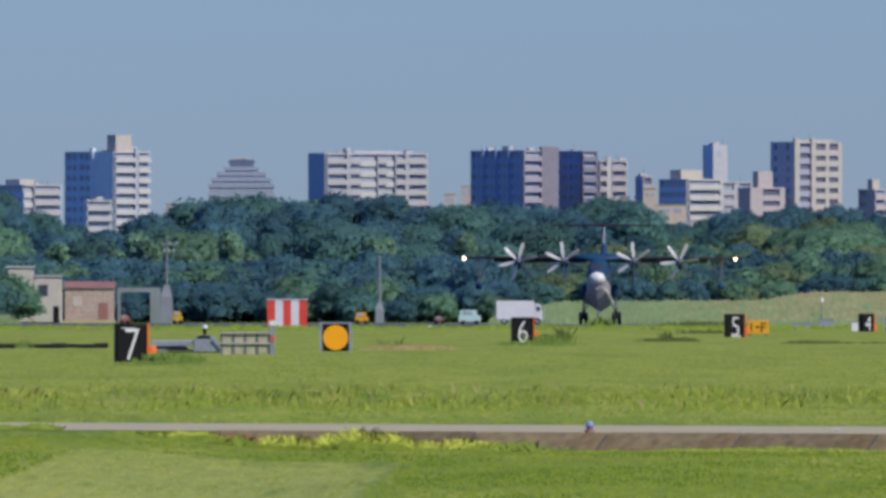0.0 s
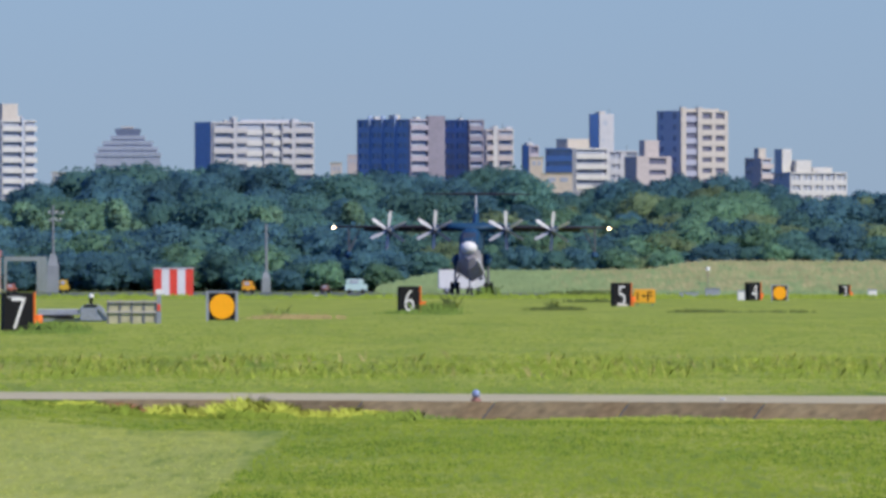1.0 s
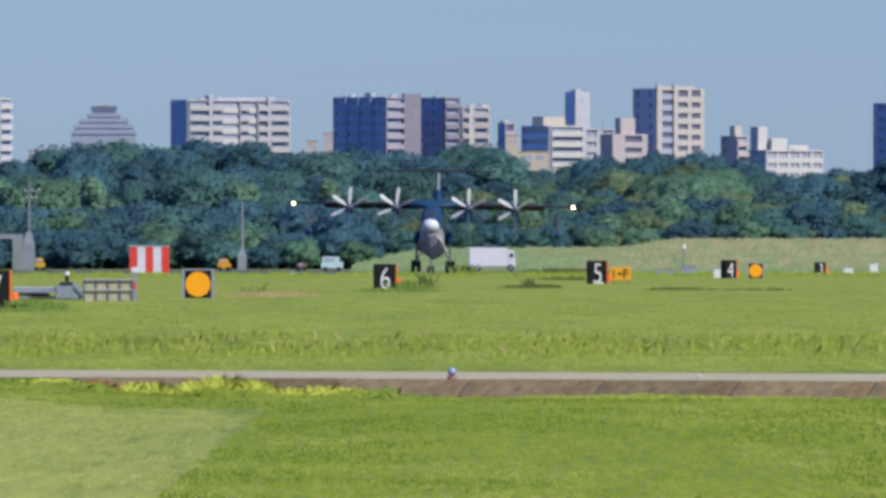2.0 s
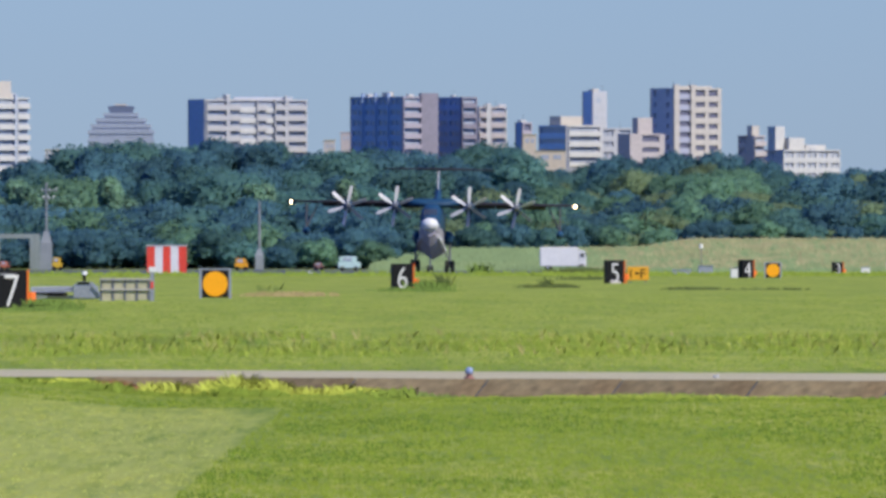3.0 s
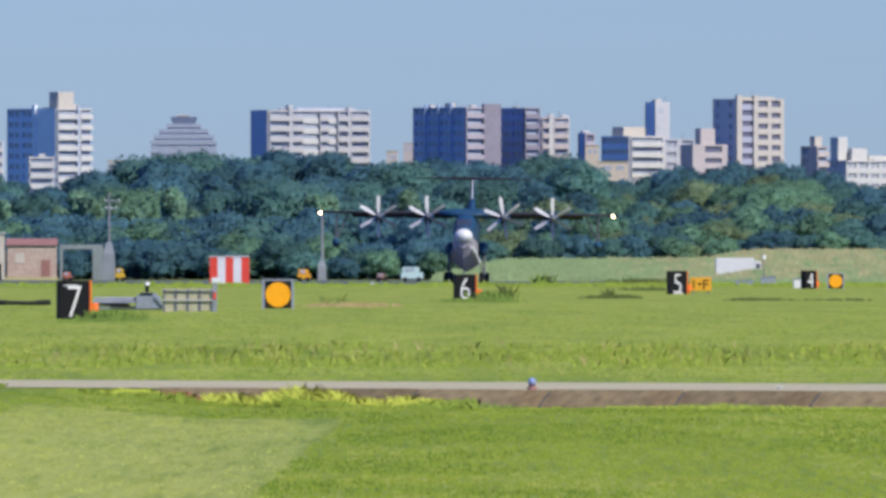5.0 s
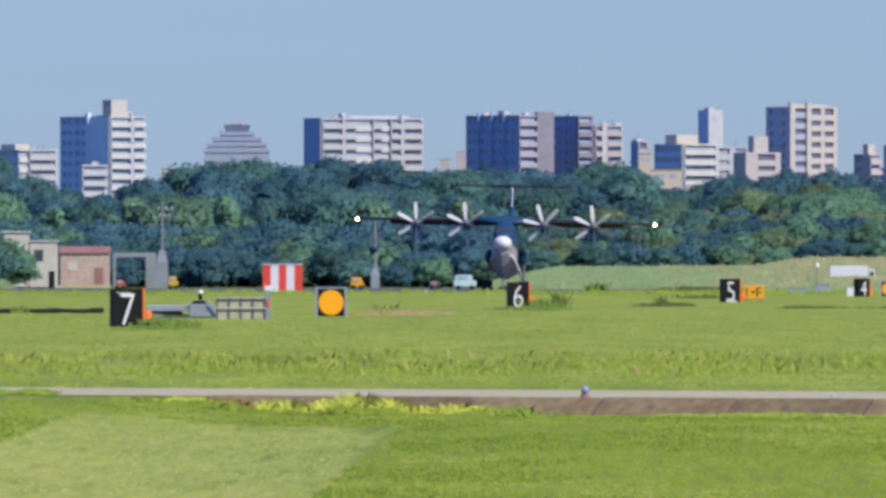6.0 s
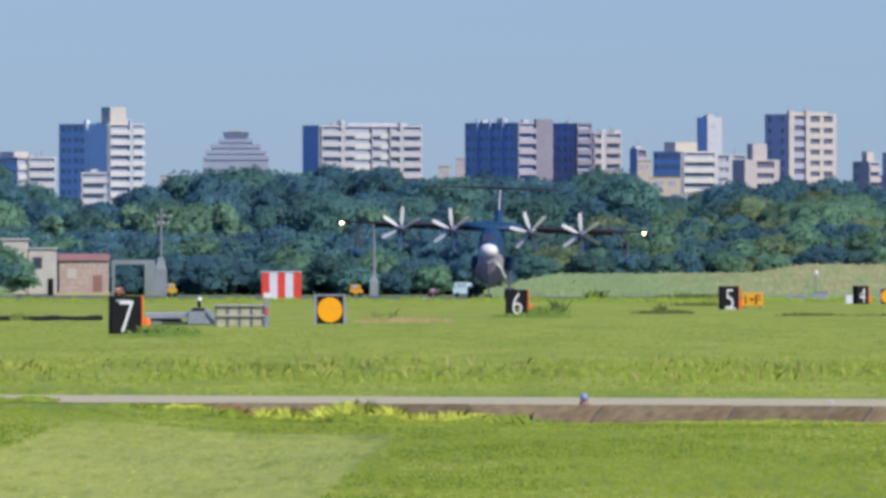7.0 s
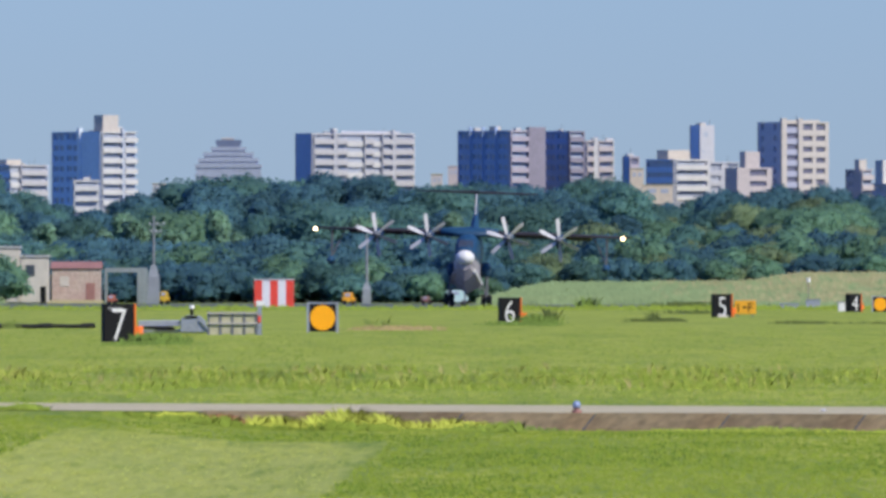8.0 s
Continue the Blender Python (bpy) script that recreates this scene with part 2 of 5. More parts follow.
M_DRY = mat("dry_grass", (0.34, 0.305, 0.12), 0.9, 0.8, 0.2, by_island=0.3, spec=0.1, detail=2)
M_LAMP_ON = glow("lit_lamp", (1, 0.72, 0.4), 12)
M_BLUEGL = mat("blue_lamp_glass", (0.24, 0.30, 0.48), 0.15, 2.0, 0.1)

# ---- mesh helpers ----


def box(bm, x0, x1, y0, y1, z0, z1):
    v = [bm.verts.new((x, y, z)) for x in (x0, x1) for y in (y0, y1) for z in (z0, z1)]
    for f in ((0, 1, 3, 2), (4, 6, 7, 5), (0, 4, 5, 1), (2, 3, 7, 6), (0, 2, 6, 4), (1, 5, 7, 3)):
        bm.faces.new([v[i] for i in f])
    return v


def rod(bm, a, b, r0, r1=None, n=8):
    """A tapered rod from a to b."""
    a, b = Vector(a), Vector(b)
    r1 = r0 if r1 is None else r1
    q = (b - a).to_track_quat("Z", "Y")
    rings = []
    for p, r in ((a, r0), (b, r1)):
        rings.append([bm.verts.new(p + q @ Vector((r * math.cos(k * 2 * math.pi / n), r * math.sin(k * 2 * math.pi / n), 0))) for k in range(n)])
    for k in range(n):
        bm.faces.new([rings[0][k], rings[0][(k + 1) % n], rings[1][(k + 1) % n], rings[1][k]])
    bm.faces.new(rings[0][::-1])
    bm.faces.new(rings[1])


def loft(bm, rings):
    """Skin over rings of points, closed at both ends."""
    vs = [[bm.verts.new(p) for p in r] for r in rings]
    n = len(vs[0])
    for a, b in zip(vs, vs[1:]):
        for k in range(n):
            bm.faces.new([a[k], a[(k + 1) % n], b[(k + 1) % n], b[k]])
    bm.faces.new(vs[0][::-1])
    bm.faces.new(vs[-1])


def solid(bm, smooth=False, bevel=0.0):
    bmesh.ops.recalc_face_normals(bm, faces=bm.faces)
    if bevel:
        bmesh.ops.bevel(bm, geom=[e for e in bm.edges if e.is_manifold and e.calc_face_angle(0) > 0.6], offset=bevel, segments=2, affect="EDGES")
    if smooth:
        for f in bm.faces:
            f.smooth = True
    return bm


def part(name, bm, material, parent=None, label="", m=None):
    me = bpy.data.meshes.new(name)
    bm.to_mesh(me)
    bm.free()
    me.materials.append(material)
    ob = new(name, me)
    ob.parent = parent
    if m is not None:
        ob.matrix_basis = m
    if label:
        ob["label"] = label
    return ob


def share(name, me, parent, m):
    ob = new(name, me)
    ob.parent = parent
    ob.matrix_basis = m
    return ob


def thing(name, m, label, category, group="", kind=""):
    ob = new(name)
    ob.matrix_basis = m
    return tagged(ob, label, category, group, kind)


def boxes(*sizes):
    bm = bmesh.new()
    for s in sizes:
        box(bm, *s)
    return solid(bm)


def text_mesh(body, size, depth=0.004, thin=0.0):
    cu = bpy.data.curves.new("letters", "FONT")
    cu.body, cu.size, cu.extrude, cu.align_x = body, size, depth, "CENTER"
    cu.offset = -thin
    ob = bpy.data.objects.new("letters", cu)
    scene.collection.objects.link(ob)
    me = bpy.data.meshes.new_from_object(ob.evaluated_get(bpy.context.evaluated_depsgraph_get()))
    bpy.data.objects.remove(ob)
    return me


def lerp_list(pairs, x):
    return float(np.interp(x, [p[0] for p in pairs], [p[1] for p in pairs]))


# ---- ground ----
RIDGE = [  # x at 3200 m, height of the tree tops
    (-121.157, 26.752), (-99.019, 25.444), (-88.9, 26.0), (-84, 25.3), (-80.5, 22.6), (-74.868, 19.708), (-67.824, 16.891), (-58.767, 15.884), (-52.528, 17.192),
    (-45.686, 19.507), (-33.61, 20.111), (-21.535, 21.419), (-9.459, 21.419), (-2.415, 19.909), (17.711, 19.205),
    (27.774, 20.513), (34.818, 19.507), (44.881, 15.884), (50.918, 18.098), (72.05, 17.897), (86.138, 15.884), (94.189, 16.689), (132.428, 17.696)]
PROFILE = [(-300, 0), (1000, 0), (1311, -0.28), (1616, -0.40), (1881, -0.5), (1935, -0.62), (2016, -0.68), (2400, -0.72), (6000, -0.72)]


def ease(a, b, v):
    v = min(1, max(0, (v - a) / (b - a)))
    return v * v * (3 - 2 * v)


def ground_z(x, y):
    z = lerp_list(PROFILE, y)
    if y < 450:
        s = y + 0.7 * min(25, max(-25, x))                                             # the slab edge runs aslant
        z -= 0.3 * min(1, max(0, (x + 6.5) / 3.5)) * (1 - min(1, max(0, (s - 325.9) / 0.1)))
    if y > 2200:
        xx = x * 2400 / y
        z += 2.1 * ease(2330, 2470, y) * ease(5.736, 17.057, xx)                        # reed bank
        z += 1.1 * ease(2225, 2275, y) * ease(38.632, 47.83, x * 2250 / y)            # mound before the road
        hill = max(1.0, lerp_list(RIDGE, x * 3200 / y) - 11.0)
        z += hill * ease(2520, 3150, y)
    return z


def build_ground():
    ys = [-300, 0, 120, 180, 230, 270, 300, 315, 325.9, 326.0, 346, 370, 400, 425] + [450 + k * 27 for k in range(65)] + [2225 + 12.5 * k for k in range(25)] + [2540 + 40 * k for k in range(17)] + [3300, 3700, 4300, 5200]
    ang = [-0.6, -0.3, -0.12] + [-0.05 + 0.00125 * k for k in range(81)] + [0.12, 0.3, 0.6]
    bm = bmesh.new()
    rows = []
    for y in ys:
        d = max(abs(y), 400)
        lean = 0.7 * ease(120, 270, y) * (1 - ease(370, 450, y))
        line = [(a * d, y - lean * min(25, max(-25, a * d))) for a in ang]
        rows.append([bm.verts.new((px, py, ground_z(px, py))) for px, py in line])
    for a, b in zip(rows, rows[1:]):
        for k in range(len(ang) - 1):
            bm.faces.new([a[k], a[k + 1], b[k + 1], b[k]])
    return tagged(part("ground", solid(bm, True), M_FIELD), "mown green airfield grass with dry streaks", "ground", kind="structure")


build_ground()

# ---- the town behind the wood ----


def pane_mesh(w, h, material=None):
    bm = bmesh.new()
    box(bm, 0, w, -0.03, 0.0, 0, h)
    me = bpy.data.meshes.new("pane")
    solid(bm).to_mesh(me)
    bm.free()
    me.materials.append(material or M_DARKGL)
    return me


def slab_mesh(name, sizes, material):
    bm = boxes(*sizes)
    me = bpy.data.meshes.new(name)
    bm.to_mesh(me)
    bm.free()
    me.materials.append(material)
    return me


def face(parent, m, width, height, storey, bays, wall_mat, panel_mat, inset=0.5):
    """One face of a block: m stands at its lower left corner, x along it, y into the house. bays: (kind, width in shares)."""
    total = sum(b[1] for b in bays)
    u = 0
    levels = int((height - 0.5) / storey)
    for kind, sharew in bays:
        w = width * sharew / total
        here = m @ Matrix.Translation((u, 0, 0))
        if kind == "solid":
            part("pier", boxes((0, w, 0, inset, 0, height)), wall_mat, parent, m=here)
        elif kind == "fin":
            part("pier", boxes((0, w, -0.5, inset, 0, height + 0.9)), wall_mat, parent, m=here)
        else:
            if kind == "balcony":
                slab = slab_mesh("balcony", [(0.0, w, -0.6, inset, -0.12, 0.06), (0.02, w - 0.02, -0.6, -0.5, 0.06, storey * 0.43), (0, 0.26, -0.6, inset, 0.06, storey - 0.14)], panel_mat)
                pane = pane_mesh(w * 0.8, storey * 0.68)
                px, pz = w * 0.1, 0.12
                nm = "balcony"
            elif kind == "band":
                slab = slab_mesh("spandrel", [(0, w, 0, inset, -storey * 0.28, storey * 0.26)], M_WHITEW if panel_mat is M_RAIL else panel_mat)
                pane = pane_mesh(w - 0.1, storey * 0.44)
                px, pz = 0.05, storey * 0.27
                nm = "spandrel"
            elif kind == "hole":
                slab = slab_mesh("spandrel", [(0, w, 0, inset, -storey * 0.28, storey * 0.25)], panel_mat)
                pane = pane_mesh(w - 0.06, storey * 0.46, M_DEEPGL)
                px, pz = 0.03, storey * 0.255
                nm = "spandrel"
            elif kind == "loggia":
                slab = slab_mesh("balcony", [(0, w, 0.05, inset, -storey * 0.05, storey * 0.48)], M_LOGGIA)
                pane = pane_mesh(w - 0.06, storey * 0.46, M_DEEPGL)
                px, pz = 0.03, storey * 0.485
                nm = "balcony"
            else:
                slab = slab_mesh("spandrel", [(0, w, 0, inset, -storey * 0.30, storey * 0.22), (0, w * 0.12, 0, inset, storey * 0.22, storey * 0.7), (w * 0.88, w, 0, inset, storey * 0.22, storey * 0.7), (w * 0.46, w * 0.54, 0.2, inset, storey * 0.22, storey * 0.7)], panel_mat)
                pane = pane_mesh(w * 0.74, storey * 0.44)
                px, pz = w * 0.13, storey * 0.24
                nm = "spandrel"
            for k in range(levels):
                z = height - (k + 1) * storey
                if z < 4:
                    break
                share(nm, slab, parent, here @ Matrix.Translation((0, 0, z)))
                share("pane", pane, parent, here @ Matrix.Translation((px, inset - 0.004, z + pz)))
            part("coping", boxes((0, w, -0.1, inset, height - storey * 0.16, height)), panel_mat, parent, m=here)
        u += w


def block(name, label, x, d, top, w, dep, turn, storey, front, side, front_mats, side_mats, roof_boxes=(), base=6.0, category="building"):
    """A block of flats: its near corner stands at x, d; the front runs to its right, the side to its left."""
    t = thing(name, pose(x, d, base, 0, 0, turn), label, category)
    h = top - base
    inset = 0.5
    part("core_wall", boxes((inset, w - inset, inset, dep - inset, -8, h - 0.3)), front_mats[2] if len(front_mats) > 2 else front_mats[0], t)
    part("end_wall", boxes((w - inset + 0.004, w, inset, dep, -8, h)), front_mats[0], t)
    part("rear_wall", boxes((0, w - inset, dep - inset + 0.004, dep, -8, h)), front_mats[0], t)
    part("roof", boxes((inset + 0.01, w - inset - 0.01, inset + 0.01, dep - inset - 0.01, h - 0.28, h - 0.1)), M_CONC, t)
    face(t, Matrix.Identity(4), w, h, storey, front, front_mats[0], front_mats[1])
    # side paints are mostly bluer: shade of the left faces is coloured in
    face(t, Matrix.Translation((0, dep, 0)) @ Matrix.Rotation(radians(-90), 4, "Z"), dep - inset - 0.004, h, storey, side, side_mats[0], side_mats[1])
    rnd = random.Random(int(x * 10))
    for k in range(rnd.randint(2, 4)):      # tanks and aerials on the roof
        u, v = rnd.uniform(0.15, 0.85) * w, rnd.uniform(0.2, 0.8) * dep
        if k % 2:
            b = bmesh.new()
            rod(b, (u, v, h - 0.2), (u, v, h + rnd.uniform(1.2, 2.2)), 0.06, 0.04, 6)
            part("aerial", solid(b), M_STEELD, t)
        else:
            part("roof_unit", solid(boxes((u, u + rnd.uniform(0.8, 2.0), v, v + 1.2, h - 0.1, h + rnd.uniform(0.3, 0.8)))), M_PALE, t)
    for nm, x0, x1, y0, y1, z1, mt in roof_boxes:
        part(nm, solid(boxes((x0, x1, y0, y1, h - 0.4, h + z1))), mt, t)
    return t


def corner_size(front_px, side_px, turn):
    return front_px / math.cos(radians(turn)), side_px / math.sin(radians(turn))


def build_town():
    # long low flats behind the left shoulder of the wood
    w, dp = corner_size(9.962, 7.245, 40)
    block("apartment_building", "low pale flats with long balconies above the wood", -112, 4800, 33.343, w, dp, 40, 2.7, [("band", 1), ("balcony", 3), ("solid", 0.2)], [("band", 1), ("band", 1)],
          (M_HAZEW, M_RAIL, M_GREYW), (M_SHADEW, M_SHADEW), [("roof_hut", 1, 6, 3, 9, 1.4, M_CREAM)])
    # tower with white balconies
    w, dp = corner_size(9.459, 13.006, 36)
    block("apartment_tower", "white tower with stacked balconies, its shaded side tinted haze blue", -86.314, 4700, 41.419, w, dp, 36, 2.74, [("solid", 0.06), ("balcony", 1.25), ("fin", 0.12), ("balcony", 0.8)], [("solid", 0.02), ("window", 0.55), ("window", 0.55), ("fin", 0.1), ("solid", 0.75)],
          (M_HAZEW, M_WHITEW, M_GREYW), (M_PALEHAZEW, M_SHADEW), [("stair_head", 1.6, 6.6, 1, 5, 4.3, M_CREAM), ("water_tank", 7.0, 8.2, 1.5, 3.5, 1.2, M_WHITEW)])
    w, dp = corner_size(6.594, 0.44, 12)
    block("apartment_annexe", "low white annexe with balconies at the foot of a tower", -92.269, 4650, 28.428, w, 6, 12, 2.7, [("balcony", 1)], [("solid", 1)], (M_WHITEW, M_WHITEW, M_GREYW), (M_SHADEW, M_SHADEW))
    # stepped block
    t = thing("stepped_building", pose(-55.009, 4900, 6), "grey stepped building with terraces narrowing to a dark crown", "building")
    low = 0.0
    for i, (tw, back, top, mt) in enumerate(((18.2, 0, 28.1, M_STEP), (16.6, 1.0, 29.8, M_STEP), (13.8, 2.0, 31.4, M_STEP), (9.6, 3.2, 32.9, M_STEP))):
        bm = bmesh.new()                       # sloping walls between the terraces
        loft(bm, [[(-q, back + 0.32, z), (q, back + 0.32, z), (q, 14 - back, z), (-q, 14 - back, z)] for q, z in ((tw / 2 - 0.15, low - (8 if i == 0 else 0)), (tw / 2 - 0.35, top - 0.3))])
        part("tier_wall", solid(bm), mt, t)
        pane = pane_mesh(tw - 1.0, 0.75)
        k = 0
        while top - 0.95 - 2.6 * k > max(low, 6):
            part("terrace_rail", boxes((-tw / 2, tw / 2, back, back + 0.3, top - 0.95 - 2.6 * k, top - 2.6 * k)), mt, t)
            if k or i == 0:
                share("pane", pane, t, Matrix.Translation((-tw / 2 + 0.5, back + 0.315, top - 1.75 - 2.6 * k)))
            k += 1
        part("terrace_slab", boxes((-tw / 2, tw / 2, back + 0.304, 14.4 - back, top - 0.28, top - 0.05)), M_GREYW, t)
        low = top - 0.3
    bm = bmesh.new()                           # flared dark crown with a pale cap
    loft(bm, [[(-q, 4.2, z), (q, 4.2, z), (q, 10, z), (-q, 10, z)] for q, z in ((2.9, low), (3.6, low + 1.7), (3.4, low + 2.2))])
    part("crown_storey", solid(bm), M_CROWNW, t, "dark flared top storey")
    part("roof_hut", solid(boxes((-1.9, 1.6, 5, 9, low + 2.2, low + 2.75)), bevel=0.15), M_CREAM, t)
    # long balcony block
    w, dp = corner_size(27.3, 4.5, 24)
    block("apartment_block", "long white-railed apartment block, its end wall tinted as shaded", -31.35, 4770, 41.55, w, dp, 24, 2.77,
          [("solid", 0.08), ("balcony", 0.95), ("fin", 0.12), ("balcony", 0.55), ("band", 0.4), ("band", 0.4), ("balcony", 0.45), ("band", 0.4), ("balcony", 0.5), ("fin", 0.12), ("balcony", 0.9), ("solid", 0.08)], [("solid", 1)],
          (M_PALE, M_RAIL, M_GREYW), (M_DARKHAZEW, M_DARKHAZEW), [("roof_hut", 7, 8.2, 2, 4, 1.3, M_WHITEW), ("roof_rail", 9, 26, 1, 1.2, 0.6, M_GREYW)])
    # block in shaded haze-blue paint with a pale stair shaft
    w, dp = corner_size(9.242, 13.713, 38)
    block("apartment_block", "block with shaded haze-blue walls, pale balconies and a mauve shaft", 21.017, 4740, 42.049, w, dp, 38, 2.75, [("balcony", 1.0), ("fin", 0.95)], [("solid", 0.05), ("window", 0.6), ("fin", 0.05), ("window", 0.6), ("fin", 0.05), ("window", 0.6), ("fin", 0.05), ("window", 0.6)],
          (M_SHAFT, M_MAUVE, M_DARKHAZEW), (M_DARKHAZEW, M_DARKHAZEW), [("roof_hut", 1.0, 2.4, 7, 10, 1.1, M_CREAM)])
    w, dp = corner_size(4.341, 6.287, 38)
    block("apartment_block", "narrow block with shaded haze-blue walls and mauve balconies", 36.673, 4760, 42.067, w, dp, 38, 2.75, [("balcony", 1.0), ("solid", 0.1)], [("window", 0.6), ("window", 0.6)],
          (M_SHAFT, M_SHAFT, M_DARKHAZEW), (M_DARKHAZEW, M_DARKHAZEW))
    w, dp = corner_size(7.531, 0.603, 15)
    block("apartment_block", "pale narrow block with white column and balconies", 41.574, 4790, 39.756, w, 9, 15, 2.75, [("balcony", 0.5), ("fin", 0.3), ("balcony", 1.0), ("solid", 0.08)], [("solid", 1)], (M_WHITEW, M_PINK, M_GREYW), (M_MAUVE, M_MAUVE))
    # low houses among the towers
    for nm, lab, px, py, ww, dd, mt in (
            ("house", "small white house roof above the trees", -71.025, 27.3, 3.761, 4600, M_WHITEW),
            ("house", "small cream house above the trees", 0.303, 31.047, 3.031, 4820, M_CREAM),
            ("house", "slim orange-tiled house beside a dark block", 4.86, 33.233, 2.734, 4830, M_PINK),
            ("house", "cream stucco house beside a grey box house", 51.987, 31.624, 3.525, 4670, M_SAND),
            ("house", "low cream house with a stepped roof", 54.981, 27.258, 7.896, 4650, M_SAND),
            ("house", "small white house at the edge of the wood", 64.201, 23.265, 5.253, 4640, M_WHITEW)):
        h = thing(nm, pose(px, dd, 6), lab, "house")
        part("wall", boxes((0, ww, 0, 6, -8, py - 6 - 0.25)), mt, h)
        part("roof", boxes((-0.15, ww + 0.15, -0.15, 6.15, py - 6 - 0.246, py - 6)), M_CONC if mt is not M_PINK else M_PINK, h)
        part("window", boxes((ww * 0.2, ww * 0.45, -0.06, 0, py - 6 - 2.2, py - 6 - 1.1)), M_DARKGL, h)
        part("window", boxes((ww * 0.6, ww * 0.85, -0.06, 0, py - 6 - 2.2, py - 6 - 1.1)), M_DARKGL, h)
    w, dp = corner_size(2.5, 1.95, 40)
    block("house", "box house with a mauve front and a side tinted as shaded", 52.21, 4690, 34.85, w, dp, 40, 2.8, [("solid", 0.15), ("hole", 1), ("solid", 0.15)], [("solid", 1)], (M_MAUVE, M_MAUVE, M_MAUVE), (M_DARKHAZEW, M_DARKHAZEW), category="house")
    # white office with a lift tower
    w, dp = corner_size(9.796, 7.125, 40)
    block("office_building", "white office with haze-blue shaded side and ribbon windows", 63.972, 4720, 34.312, w, dp, 40, 2.75, [("solid", 0.04), ("balcony", 1), ("solid", 0.1)], [("band", 1), ("band", 1)], (M_PALE, M_WHITEW, M_GREYW), (M_SHADEW, M_SHADEW),
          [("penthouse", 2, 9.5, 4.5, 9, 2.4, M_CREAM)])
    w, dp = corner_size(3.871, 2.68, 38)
    block("lift_tower", "slim white lift tower with a round opening", 71.775, 4775, 43.69, w, dp, 38, 2.75, [("solid", 1)], [("solid", 1)], (M_PALE, M_PALE, M_PALE), (M_SHADEW, M_SHADEW), [("cap", 0.1, 2.0, 0.2, 2, 0.5, M_CREAM)])
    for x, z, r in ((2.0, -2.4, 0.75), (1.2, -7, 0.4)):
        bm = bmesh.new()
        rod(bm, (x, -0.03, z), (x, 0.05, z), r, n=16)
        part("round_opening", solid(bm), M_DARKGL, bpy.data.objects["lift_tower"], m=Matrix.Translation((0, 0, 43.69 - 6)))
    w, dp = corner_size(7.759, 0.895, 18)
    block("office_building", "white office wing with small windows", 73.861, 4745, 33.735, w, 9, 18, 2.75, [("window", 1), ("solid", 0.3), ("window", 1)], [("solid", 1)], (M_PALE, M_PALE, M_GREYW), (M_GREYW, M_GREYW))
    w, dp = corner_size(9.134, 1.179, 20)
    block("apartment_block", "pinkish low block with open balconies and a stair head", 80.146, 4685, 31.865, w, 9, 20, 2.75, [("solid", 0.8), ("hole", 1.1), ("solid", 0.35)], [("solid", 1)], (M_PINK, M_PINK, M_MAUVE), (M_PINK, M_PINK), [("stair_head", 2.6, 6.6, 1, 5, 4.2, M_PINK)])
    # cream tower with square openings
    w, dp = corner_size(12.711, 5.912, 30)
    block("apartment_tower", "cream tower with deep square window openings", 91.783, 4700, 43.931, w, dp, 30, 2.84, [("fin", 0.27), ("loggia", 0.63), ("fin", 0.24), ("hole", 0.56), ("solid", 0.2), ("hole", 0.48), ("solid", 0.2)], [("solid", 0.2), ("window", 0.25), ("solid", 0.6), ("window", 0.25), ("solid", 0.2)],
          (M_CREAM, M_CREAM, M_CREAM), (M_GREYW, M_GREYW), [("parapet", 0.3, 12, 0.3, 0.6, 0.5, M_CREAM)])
    # white hotel and its neighbours farther along
    w, dp = corner_size(15.396, 5.132, 30)
    block("hotel", "white hotel with a lift tower and rows of windows", 123.17, 4800, 28.362, w, dp, 30, 2.7, [("window", 1), ("window", 1), ("window", 1), ("window", 1), ("window", 1)], [("window", 1), ("solid", 0.4)], (M_WHITEW, M_WHITEW, M_PALE), (M_PALE, M_PALE),
          [("lift_tower", 0.5, 3.4, 5, 9, 6.2, M_WHITEW), ("penthouse", 3.6, 8.4, 3, 8, 3.2, M_WHITEW), ("penthouse", 8.8, 15, 3, 7, 1.3, M_WHITEW)])
    w, dp = corner_size(3.307, 3.908, 40)
    block("apartment_block", "pinkish tiled block with a stepped roof", 114.54, 4780, 32.012, w, dp, 40, 2.7, [("balcony", 1)], [("window", 1), ("solid", 0.5)], (M_PINK, M_PINK, M_MAUVE), (M_PINK, M_PINK), [("stair_head", 0.5, 3, 1, 3, 2.6, M_CREAM)])
    w, dp = corner_size(8.962, 5.079, 30)
    block("apartment_tower", "dark grey tower at the edge of the wood", 155.495, 4750, 40.49, w, dp, 30, 2.8, [("balcony", 1), ("solid", 0.1)], [("solid", 0.3), ("window", 0.5), ("solid", 0.4)], (M_MAUVE, M_MAUVE, M_DARKHAZEW), (M_DARKHAZEW, M_DARKHAZEW))


build_town()

# ---- the flying boat ----


def ring(y, zb, zt, hw, n=20, square=0.8):
    zc, hh = (zb + zt) / 2, (zt - zb) / 2
    out = []
    for k in range(n):
        a = 2 * math.pi * k / n
        c, s = math.cos(a), math.sin(a)
        out.append((hw * math.copysign(abs(c) ** square, c), y, zc + hh * math.copysign(abs(s) ** square, s)))
    return out


